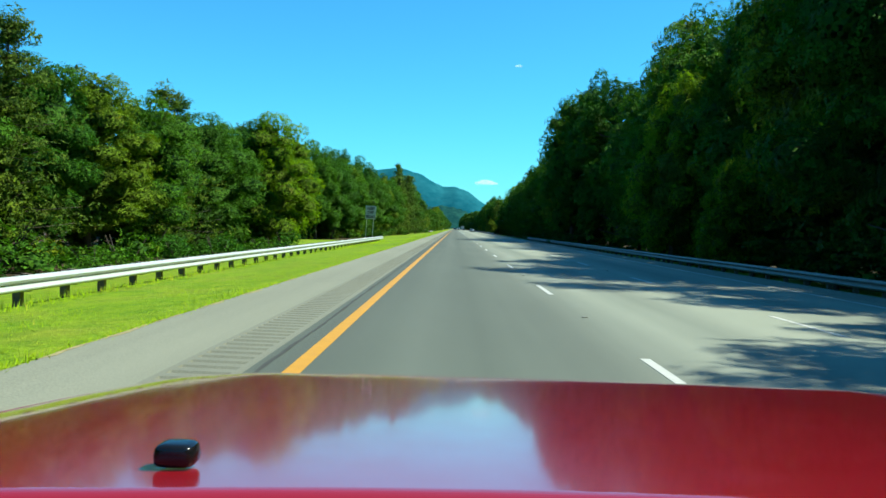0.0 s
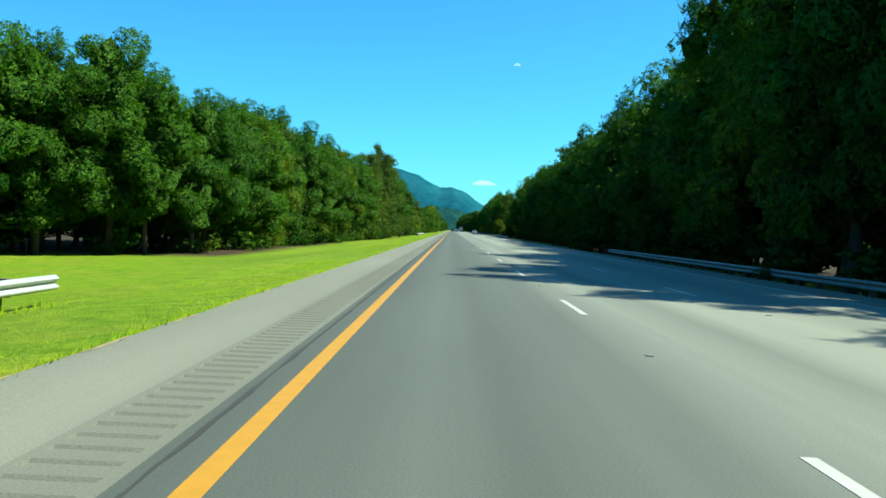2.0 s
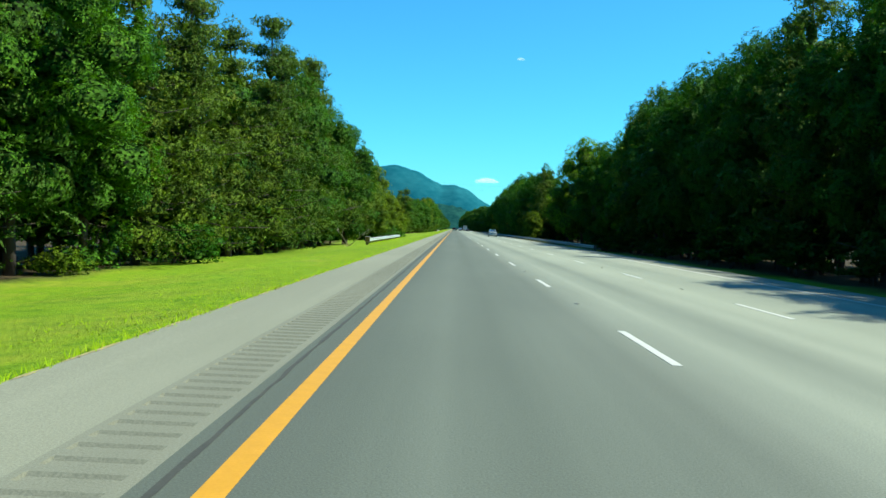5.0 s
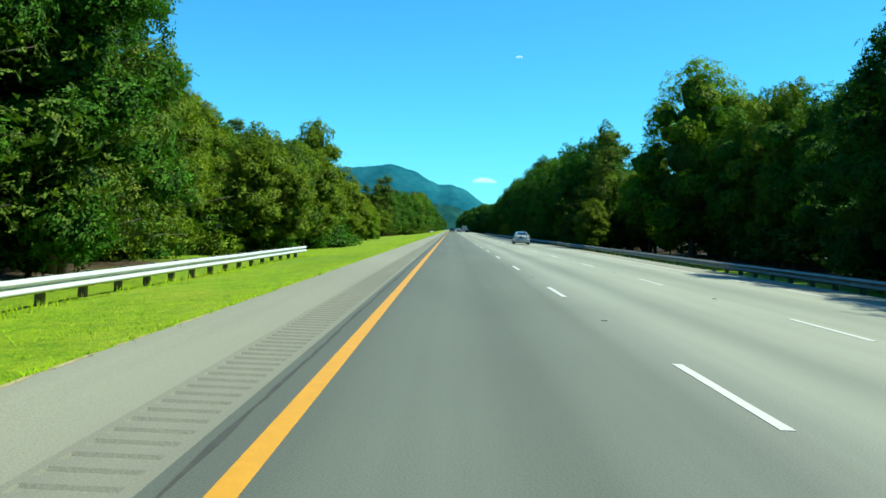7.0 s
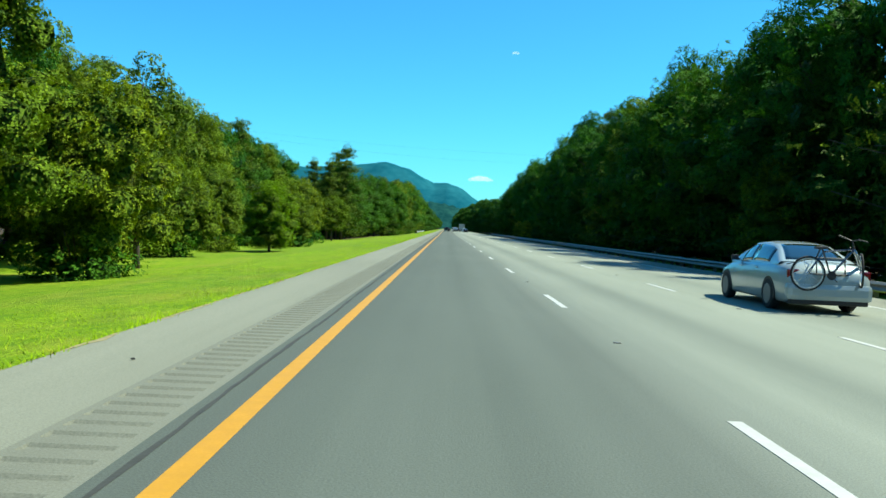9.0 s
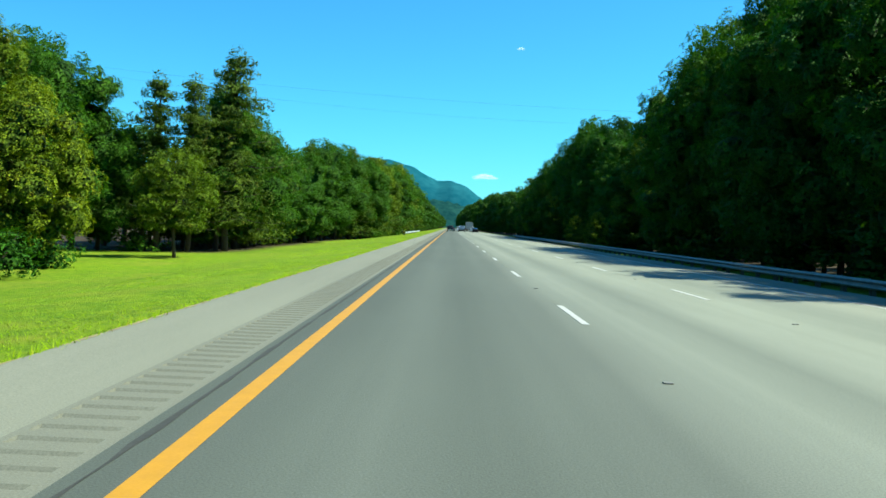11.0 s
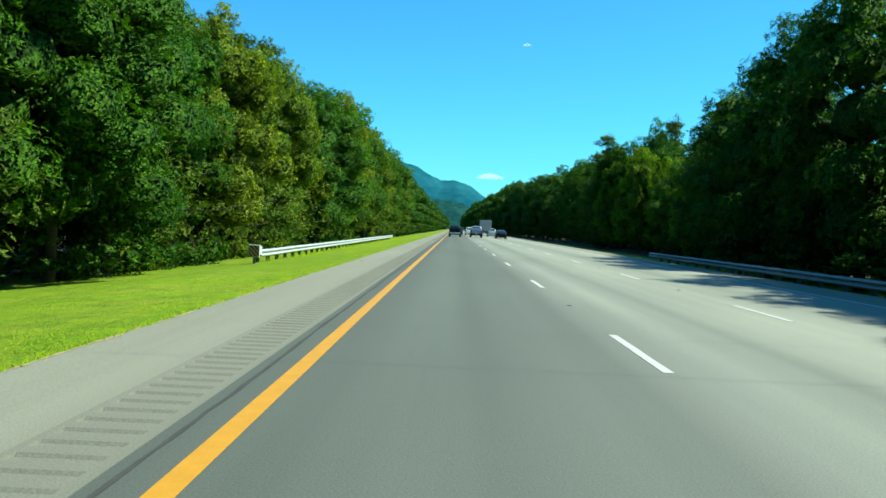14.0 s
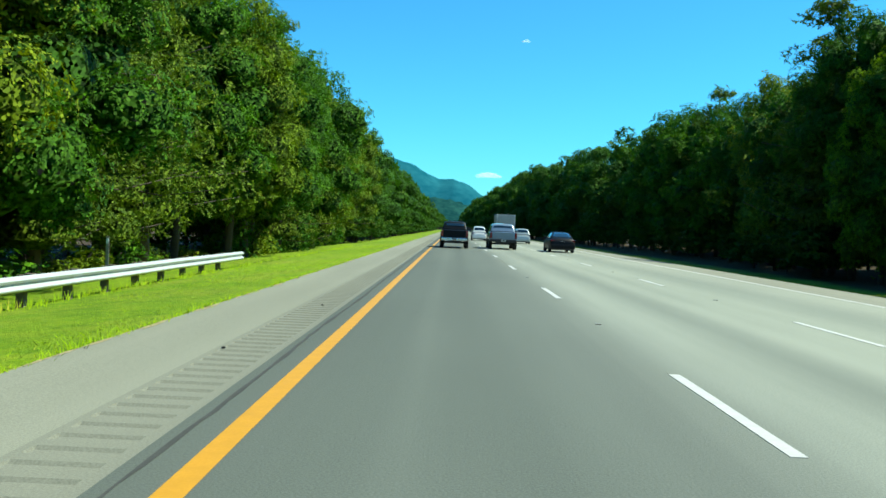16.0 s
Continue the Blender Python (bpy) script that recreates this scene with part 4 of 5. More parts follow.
def greenhouse(car, paint, base_r, roof_r, roof_f, base_f, wb, wr):
    """Rounded cabin and its panes; (y, z) of the four corners of its side outline, half widths at belt and roof."""
    ys = [base_r[0], base_r[0] * 0.45 + roof_r[0] * 0.55, roof_r[0], (roof_r[0] + roof_f[0]) / 2, roof_f[0], base_f[0] * 0.5 + roof_f[0] * 0.5, base_f[0]]
    zs = [base_r[1], base_r[1] * 0.40 + roof_r[1] * 0.60, roof_r[1], max(roof_r[1], roof_f[1]) + 0.03, roof_f[1], base_f[1] * 0.42 + roof_f[1] * 0.58, base_f[1]]
    full = max(zs) - base_r[1]

    def at(y, s, lift=0.0):
        zb = base_r[1] + (base_f[1] - base_r[1]) * (y - base_r[0]) / (base_f[0] - base_r[0]) - 0.08
        h = max(0.0, sum(float(np.interp(y + d, ys, zs)) for d in (-0.09, 0, 0.09)) / 3 - zb)
        wt = wb - (wb - wr) * min(1.0, h / full)
        a = abs(s)
        if a >= 0.66:
            t = (1 - a) / 0.34
            x, z = wb + (wt - wb) * t + 0.025 * math.sin(math.pi * t), zb + h * 0.92 * t
            n = Vector((1, 0, 0.25))
        else:
            q = a / 0.66
            x, z = wt * q, zb + h * (0.92 + 0.08 * (1 - q ** 3))
            n = Vector((0.1 * q, 0, 1))
        if lift:
            slope = (float(np.interp(y + 0.05, ys, zs)) - float(np.interp(y - 0.05, ys, zs))) / 0.1
            if a < 0.66:
                n.y = -slope
            n.normalize()
        p = Vector((x, y, z)) + n * lift
        if s < 0:
            p.x = -p.x
        return p

    def patch(y0, y1, s0, s1, ny, ns, lift):
        bm = bmesh.new()
        rows = [[bm.verts.new(at(y0 + (y1 - y0) * j / ny, s0 + (s1 - s0) * i / ns, lift)) for i in range(ns + 1)] for j in range(ny + 1)]
        skin(bm, rows, False)
        if lift:
            low = [[bm.verts.new(at(y0 + (y1 - y0) * j / ny, s0 + (s1 - s0) * i / ns, -0.006)) for i in range(ns + 1)] for j in range(ny + 1)]
            for k in (0, -1):
                skin(bm, [rows[k], low[k]], False)
                skin(bm, [[r[k] for r in rows], [r[k] for r in low]], False)
        bmesh.ops.recalc_face_normals(bm, faces=bm.faces)
        return bm
    part("cabin", patch(base_r[0], base_f[0], -1, 1, 26, 30, 0.0), paint, car, smooth=True)
    part("rear_window", patch(base_r[0] + 0.10, roof_r[0] - 0.02, -0.56, 0.56, 6, 10, 0.010), GLASS, car, "dark reflecting glass", True)
    part("windscreen", patch(roof_f[0] + 0.04, base_f[0] - 0.10, -0.58, 0.58, 6, 10, 0.010), GLASS, car, "dark reflecting glass", True)
    mid = base_r[0] * 0.46 + base_f[0] * 0.54
    for s in (-1, 1):
        for y0, y1 in ((roof_r[0] - 0.22, mid - 0.05), (mid + 0.04, roof_f[0] + 0.30)):
            part("side_window", patch(y0, y1, s * 0.69, s * 0.94, 6, 5, 0.008), GLASS, car, "dark reflecting glass", True)


def lamps(car, w, y, z, sx, sz, mat=None):
    for s in (-1, 1):
        bm = bmesh.new()
        box(bm, (s * w, y, z), (sx, 0.10, sz), 0.03)
        part("tail_light", bm, mat or TAIL, car, "red tail light")


def mirrors(car, w, y, z, size, mat):
    for s in (-1, 1):
        bm = bmesh.new()
        box(bm, (s * (w + size * 0.6), y, z), (size, 0.10, size * 0.75), 0.02)
        box(bm, (s * (w + 0.03), y, z - 0.04), (0.12, 0.05, 0.04))
        part("wing_mirror", bm, mat, car)


def plate(car, y, z):
    bm = bmesh.new()
    box(bm, (0, y, z), (0.305, 0.012, 0.155), 0.004)
    p = part("number_plate", bm, PLATE, car, "pale plate with dark bars")
    bm = bmesh.new()
    box(bm, (0, y - 0.009, z), (0.20, 0.004, 0.055))
    part("plate_bar", bm, BLACK, p)


def sedan(label, m, paint, roof=1.45, estate=False):
    car = thing("car", label, "car", m @ Matrix.Diagonal((0.955, 1, 0.985, 1)))
    s = [(0.0, 0.70, 0.34, 0.64, 0.68), (0.03, 0.83, 0.26, 0.74, 0.82), (0.14, 0.885, 0.22, 0.92, 1.00), (0.55, 0.905, 0.20, 0.96, 1.055), (1.1, 0.915, 0.19, 0.97, 1.04), (2.0, 0.92, 0.19, 0.955, 1.0), (3.0, 0.915, 0.19, 0.94, 0.99),
         (3.6, 0.905, 0.19, 0.90, 0.98), (4.2, 0.88, 0.20, 0.80, 0.87), (4.62, 0.80, 0.24, 0.66, 0.74), (4.80, 0.66, 0.30, 0.56, 0.60), (4.84, 0.50, 0.38, 0.52, 0.54)]
    part("body", body_shell(s), paint, car, smooth=True)
    if estate:
        greenhouse(car, paint, (0.12, 0.98), (0.42, roof - 0.03), (2.75, roof - 0.02), (3.7, 0.97), 0.86, 0.62)
    else:
        greenhouse(car, paint, (0.62, 1.02), (1.42, roof - 0.04), (2.62, roof - 0.02), (3.62, 0.965), 0.845, 0.60)
    for y in (0.98, 3.80):
        for sd in (-1, 1):
            wheel_arch(car, sd * 0.913, y, 0.33, 0.365, sd)
            wheel(car, sd * 0.826, y, 0.325, 0.205, sd)
    lamps(car, 0.735, 0.12, 0.80, 0.25, 0.19)
    bm = bmesh.new()
    box(bm, (0, 0.09, 0.44), (1.78, 0.26, 0.36), 0.11)
    part("rear_bumper", bm, paint, car)
    bm = bmesh.new()
    box(bm, (0, 0.13, 0.25), (1.62, 0.26, 0.13), 0.04)
    part("bumper_valance", bm, BLACK, car)
    plate(car, 0.03, 0.72)
    mirrors(car, 0.86, 3.10, 1.02, 0.16, BLACK)
    for sd in (-1, 1):
        for y in (1.75, 2.75):
            bm = bmesh.new()
            box(bm, (sd * 0.925, y, 0.86), (0.02, 0.2, 0.03), 0.008)
            part("door_handle", bm, paint, car)
    return car


def pickup(label, m, paint, bumper, w=0.99, roof_bumps=False, cap=0.0):
    car = thing("pickup_truck", label, "pickup truck", m)
    s = [(0.10, 0.93 * w, 0.62, 1.16, 1.20), (0.14, 0.98 * w, 0.58, 1.20, 1.24), (0.9, w, 0.55, 1.22, 1.26), (2.0, w, 0.55, 1.22, 1.26), (3.6, w, 0.55, 1.22, 1.25), (4.3, w, 0.55, 1.18, 1.22), (5.2, 0.96 * w, 0.58, 1.08, 1.14), (5.55, 0.82 * w, 0.62, 0.96, 1.0)]
    part("body", body_shell(s), paint, car, smooth=True)
    greenhouse(car, paint, (2.05 - cap, 1.2), (2.25 - cap, 1.84), (3.5, 1.85), (4.25, 1.2), 0.92 * w, 0.74 * w)
    bm = bmesh.new()
    box(bm, (0, 0.09, 0.98), (1.52, 0.07, 0.50), 0.02)
    box(bm, (0, 0.055, 1.16), (0.36, 0.02, 0.07), 0.01)
    part("tailgate", bm, paint, car)
    bm = bmesh.new()
    box(bm, (0, 0.0, 0.62), (1.86 * w, 0.20, 0.19), 0.03)
    part("rear_bumper", bm, bumper, car, "bright step bumper")
    bm = bmesh.new()
    box(bm, (0, 0.7, 0.46), (1.0, 1.4, 0.14), 0.03)
    box(bm, (0, 0.98, 0.40), (1.5, 0.14, 0.14), 0.03)
    box(bm, (0, -0.06, 0.46), (0.09, 0.2, 0.07), 0.01)
    part("chassis", bm, BLACK, car)
    for s_ in (-1, 1):
        bm = bmesh.new()
        box(bm, (s_ * 0.875 * w, 0.115, 1.0), (0.16, 0.10, 0.42), 0.02)
        part("tail_light", bm, TAIL, car, "red tail light")
    for y in (1.15, 4.55):
        for sd in (-1, 1):
            wheel_arch(car, sd * w * 0.992, y, 0.40, 0.46, sd)
            wheel(car, sd * (w - 0.12), y, 0.39, 0.27, sd)
    plate(car, -0.105, 0.64)
    mirrors(car, 0.93 * w, 3.75, 1.32, 0.24, BLACK)
    if roof_bumps:
        for sx in (-0.36, 0.0, 0.36):
            bm = bmesh.new()
            box(bm, (sx, 3.2, 1.905), (0.14, 0.12, 0.06), 0.02)
            part("roof_lamp", bm, BLACK, car)
    return car


def box_truck(label, m):
    car = thing("box_truck", label, "truck", m)
    bm = bmesh.new()
    box(bm, (0, 3.3, 2.25), (2.44, 6.6, 2.35), 0.03)
    part("cargo_box", bm, GREYBOX, car)
    for k in range(6):
        bm = bmesh.new()
        box(bm, (0, -0.012, 1.34 + 0.37 * k), (2.16, 0.03, 0.345), 0.008)
        part("door_panel", bm, GREYBOX, car)
    for s in (-1, 1):
        bm = bmesh.new()
        box(bm, (s * 1.17, -0.01, 2.25), (0.09, 0.05, 2.33), 0.01)
        part("door_frame", bm, CREAM, car)
    bm = bmesh.new()
    box(bm, (0, 3.6, 0.9), (0.9, 7.2, 0.24), 0.02)
    box(bm, (0, 0.15, 0.55), (2.1, 0.12, 0.12), 0.02)
    for s in (-0.7, 0.7):
        box(bm, (s, 0.15, 0.8), (0.08, 0.08, 0.5))
    part("chassis", bm, BLACK, car)
    bm = bmesh.new()
    box(bm, (0, 8.0, 1.55), (2.1, 2.1, 2.0), 0.12)
    part("cab", bm, CREAM, car)
    for y, x in ((1.7, 0.95), (1.7, 0.65), (7.9, 0.9)):
        for sd in (-1, 1):
            wheel(car, sd * x, y, 0.45, 0.27, sd)
    lamps(car, 0.9, 0.05, 0.95, 0.2, 0.12)
    plate(car, 0.08, 0.75)
    return car


def bicycle(label, m):
    b = thing("bicycle", label, "bicycle", m)
    def hoop(name, c, r, tube_r, mat, parent, turn=0.0):
        bm = bmesh.new()
        ring_pts = []
        for i in range(28):
            a = 6.2832 * i / 28
            o = Vector((math.cos(a) * math.cos(turn), math.cos(a) * math.sin(turn), math.sin(a)))
            out, up = o, Vector((-math.sin(turn), math.cos(turn), 0))
            ring_pts.append([bm.verts.new(Vector(c) + o * r + (out * math.cos(t) + up * math.sin(t)) * tube_r) for t in (6.2832 * j / 6 for j in range(6))])
        skin(bm, ring_pts + [ring_pts[0]], True, False)
        bmesh.ops.recalc_face_normals(bm, faces=bm.faces)
        return part(name, bm, mat, parent)
    for c, turn in (((-0.52, 0, 0), 0.0), ((0.52, 0.02, 0.04), 1.25)):
        w = hoop("wheel", c, 0.325, 0.022, RUBBER, b, turn)
        hoop("rim", c, 0.297, 0.014, PLATE, w, turn)
        bm = bmesh.new()
        for i in range(10):
            a = 6.2832 * i / 10
            o = Vector((math.cos(a) * math.cos(turn), math.cos(a) * math.sin(turn), math.sin(a)))
            tube(bm, [Vector(c) + o * 0.02, Vector(c) + o * 0.29], 0.003, 4)
        tube(bm, [Vector(c) + Vector((0, -0.05, 0)), Vector(c) + Vector((0, 0.05, 0))], 0.02, 6)
        part("spokes", bm, CHROME, w)
    bb, seat, head = Vector((-0.08, 0, -0.05)), Vector((-0.22, 0, 0.42)), Vector((0.38, 0, 0.46))
    bm = bmesh.new()
    for a, c, r in ((bb, seat, 0.018), (seat, head, 0.018), (bb, head, 0.022), (bb, Vector((-0.52, 0.04, 0)), 0.012), (bb, Vector((-0.52, -0.04, 0)), 0.012), (seat, Vector((-0.52, 0.04, 0)), 0.010), (seat, Vector((-0.52, -0.04, 0)), 0.010)):
        tube(bm, [a, c], r, 6)
    part("frame", bm, NAVY, b)
    bm = bmesh.new()
    for dy in (-0.05, 0.05):
        tube(bm, [head, head + Vector((0.03, dy, -0.08)), Vector((0.52, dy, 0.04))], 0.016, 6)
    part("fork", bm, CHROME, b)
    bm = bmesh.new()
    stem = head + Vector((-0.04, 0, 0.16))
    tube(bm, [head, stem], 0.016, 6)
    tube(bm, [stem + Vector((-0.22, 0.10, 0.12)), stem + Vector((-0.08, 0.04, 0.05)), stem, stem + Vector((0.10, -0.06, 0.03)), stem + Vector((0.24, -0.14, -0.02))], 0.014, 6)
    part("handlebar", bm, BLACK, b)
    bm = bmesh.new()
    tube(bm, [seat, seat + Vector((-0.03, 0, 0.07))], 0.014, 6)
    box(bm, seat + Vector((-0.04, 0, 0.08)), (0.24, 0.12, 0.05), 0.02)
    part("saddle", bm, BLACK, b)
    bm = bmesh.new()
    tube(bm, [bb + Vector((0, -0.06, 0)), bb + Vector((0, -0.045, 0))], 0.09, 14)
    tube(bm, [bb + Vector((0, -0.07, 0)), bb + Vector((0.10, -0.07, -0.13))], 0.01, 5)
    part("crankset", bm, BLACK, b)
    return b


def trunk_rack(label, m):
    r = thing("bicycle_rack", label, "bike rack", m)
    bm = bmesh.new()
    for sx in (-0.28, 0.28):
        tube(bm, [(sx, 0.62, 1.10), (sx, 0.05, 1.12), (sx, -0.16, 1.36)], 0.014, 6)
        tube(bm, [(sx, 0.05, 1.12), (sx, -0.01, 0.78)], 0.014, 6)
    tube(bm, [(-0.34, -0.01, 0.80), (0.34, -0.01, 0.80)], 0.016, 6)
    tube(bm, [(-0.34, 0.06, 1.12), (0.34, 0.06, 1.12)], 0.016, 6)
    part("rack_frame", bm, BLACK, r)
    for sx in (-1, 1):
        bm = bmesh.new()
        tube(bm, [(sx * 0.3, 0.04, 1.12), (sx * 0.82, 0.16, 0.97)], 0.012, 4)
        part("strap", bm, BLACK, r)
    return r


LOW = 0.0
sedan("pale silver sedan carrying a bicycle on its boot", pose(9.05, 366.8, LOW, 0, 0, -1.5), SILVER)
trunk_rack("black tube bicycle rack strapped to a sedan's boot", pose(9.05, 366.8, LOW, 0, 0, -1.5))
bicycle("dark bicycle with pale tyres hung across a boot rack", pose(9.04, 366.62, 0.84, 0, -3, -1.5))
pickup("black pickup truck with a bright step bumper", pose(1.52, 673.2, LOW), DARK, CHROME, 0.97, True)
pickup("silver pickup truck with a tinted rear window", pose(5.0, 675.4, LOW), GREYBLUE, BLACK, 1.0, False, 0.9)
sedan("black sedan on the outer lane", pose(8.98, 673.6, LOW), DARK)
box_truck("grey box truck with a ribbed roller door", pose(8.35, 726, LOW))
sedan("white estate car among the far traffic", pose(4.55, 714.5, LOW), CREAM, 1.72, True)
sedan("pale silver estate car among the far traffic", pose(8.85, 705, LOW), SILVER, 1.66, True)
sedan("dark sedan ahead of a black pickup", pose(2.3, 716, LOW), DARK)


# ---- red car at the start of the way ----
RED = plain("dark_red_metallic_paint", (0.30, 0.008, 0.018), 0.2, 0.15, 0.05, 2, 0.5, 1.0)

GLOSS_BLACK = plain("glossy_black_plastic", (0.006, 0.006, 0.007), 0.18, 0, 0.1, 20, 0.4)


def red_car(m):
    car = thing("red_car", "glossy dark red car bonnet with a black washer jet", "car", m)
    half, cowl, nose = 1.0, 0.63, 2.05

    def top(u, y):
        """Height of the bonnet; u: -1 to 1 across, y: metres ahead."""
        d = y - cowl
        z = 1.185 - 0.070 * d - 0.012 * d * d - 0.9 * max(0.0, y - 1.60) ** 2
        z -= 0.045 * abs(u) ** 4 + 0.10 * max(0.0, abs(u) - 0.72) * d
        z += 0.003 * math.exp(-((abs(u) - 0.58) / 0.07) ** 2)
        return z

    def width(y):
        return half - 0.06 * max(0.0, (y - 1.2) / 0.85) ** 2

    def shell(u0, u1, nu, nv=30):
        bm = bmesh.new()
        rows = []
        for j in range(nv + 1):
            y = cowl + (nose - cowl) * j / nv
            rows.append([bm.verts.new((width(y) * u, y - 0.11 * u * u * (1 - j / nv), top(u, y))) for u in (u0 + (u1 - u0) * i / nu for i in range(nu + 1))])
        skin(bm, rows, False)
        low = [[bm.verts.new(v.co - Vector((0, 0, 0.02))) for v in r] for r in rows]
        skin(bm, [r[::-1] for r in low], False)
        for k in (0, -1):
            skin(bm, [rows[k], low[k]], False)
            skin(bm, [[r[k] for r in rows], [r[k] for r in low]], False)
        bmesh.ops.recalc_face_normals(bm, faces=bm.faces)
        return bm
    RED.node_tree.nodes["Principled BSDF"].inputs["Coat Roughness"].default_value = 0.07
    part("bonnet", shell(-0.86, 0.86, 40), RED, car, smooth=True)
    for s in (-1, 1):
        part("wing", shell(0.867, 1.0, 6) if s > 0 else shell(-1.0, -0.867, 6), RED, car, smooth=True)
        bm = bmesh.new()
        rows = []
        for j in range(15):
            y = cowl + (nose - cowl) * j / 14
            arch = 0.40 + math.sqrt(max(0, 0.44 ** 2 - (y - 1.42) ** 2))
            rows.append([bm.verts.new((s * width(y) * k, y, z)) for k, z in ((1.0, top(1, y) - 0.012), (1.03, top(1, y) - 0.14), (1.035, max(arch + 0.03, 0.70)), (1.02, max(arch, 0.36)))])
        skin(bm, rows, False)
        bmesh.ops.recalc_face_normals(bm, faces=bm.faces)
        part("side_panel", bm, RED, car, smooth=True)
        wheel(car, s * 0.84, 1.42, 0.38, 0.24, s)
        bm = bmesh.new()
        box(bm, (s * 0.62, nose - 0.03, 0.78), (0.36, 0.16, 0.16), 0.04)
        part("headlight", bm, GLASS, car)
    bm = bmesh.new()
    box(bm, (0, nose - 0.06, 0.66), (1.66, 0.20, 0.56), 0.09)
    part("front_bumper", bm, RED, car)
    bm = bmesh.new()
    box(bm, (0, nose + 0.045, 0.66), (0.9, 0.05, 0.2), 0.02)
    part("grille", bm, BLACK, car)
    bm = bmesh.new()
    rows = []
    for y, dz in ((0.628, -0.03), (0.626, 0.000), (0.615, 0.003), (0.52, 0.030), (0.30, 0.10)):
        rows.append([bm.verts.new((0.99 * u, y - 0.11 * u * u, top(u, cowl) + dz)) for u in (-1 + i / 10 for i in range(21))])
    skin(bm, rows, False)
    low = [[bm.verts.new(v.co - Vector((0, 0, 0.04))) for v in r] for r in rows]
    skin(bm, [r[::-1] for r in low], False)
    bmesh.ops.recalc_face_normals(bm, faces=bm.faces)
    part("cowl", bm, RED, car, smooth=True)
    bm = bmesh.new()
    box(bm, (0, 0.52, 0.72), (1.76, 0.10, 0.78), 0.02)
    part("bulkhead", bm, BLACK, car)
    for sx in (-0.44, 0.44):
        bm = bmesh.new()
        bmesh.ops.create_uvsphere(bm, u_segments=20, v_segments=12, radius=1)
        for v in bm.verts:
            v.co = Vector([(math.copysign(abs(c) ** 0.45, c)) * k for c, k in zip(v.co, (0.0185, 0.016, 0.0105))])
            v.co.x *= 1 - 9 * max(0.0, v.co.z)
        jet = part("washer_jet", bm, GLOSS_BLACK, car, "black plastic washer jet", smooth=True)
        jet.location = (sx, 0.73, top(sx / half, 0.73) + 0.011)
    return car


red_car(pose(1.44 + 0.22, 5.80, 0, 0, -0.9, 0))


# ---- road signs and crash cushions ----
SIGN_FACE = plain("white_sign_sheet", (0.40, 0.42, 0.41), 0.5, 0, 0.12, 3)
SIGN_INK = plain("black_sign_ink", (0.02, 0.02, 0.022), 0.6, 0, 0.1, 10)
DULL_YELLOW = plain("faded_yellow_stripe", (0.42, 0.22, 0.05), 0.6, 0, 0.2, 8)
BROWN = plain("dark_brown_stripe", (0.045, 0.026, 0.016), 0.6, 0, 0.2, 8)
CUSHION = plain("white_cushion_steel", (0.70, 0.72, 0.70), 0.45, 0.1, 0.12, 4)


def median_sign(m):
    s = thing("road_sign", "white rectangular sign reading KEEP OFF MEDIAN on two posts", "sign", m)
    bm = bmesh.new()
    box(bm, (0, 0, 3.70), (1.22, 0.02, 1.55), 0.004)
    part("sign_panel", bm, SIGN_FACE, s)
    for sx in (-0.4, 0.4):
        bm = bmesh.new()
        box(bm, (sx, 0.05, 2.15), (0.06, 0.05, 4.5), 0.008)
        part("sign_post", bm, STEEL, s, "thin pale steel post")
    for word, z, size, narrow in (("KEEP", 4.02, 0.46, 0.86), ("OFF", 3.54, 0.46, 0.86), ("MEDIAN", 3.06, 0.43, 0.66)):
        cu = bpy.data.curves.new("lettering", "FONT")
        cu.body, cu.size, cu.align_x, cu.extrude, cu.offset = word, size, "CENTER", 0.002, 0.016
        tmp = new("lettering", cu)
        bpy.context.view_layer.update()
        me = bpy.data.meshes.new_from_object(tmp.evaluated_get(bpy.context.evaluated_depsgraph_get()))
        bpy.data.objects.remove(tmp)
        me.materials.clear()
        me.materials.append(SIGN_INK)
        ob = new("lettering", me)
        ob.parent, ob.matrix_basis = s, pose(0, -0.014, z, 90, 0, 0) @ Matrix.Diagonal((narrow, 1, 1, 1))


median_sign(pose(-8.0, 97.6, -0.72, 0, 2.2, -3) @ Matrix.Scale(0.93, 4))


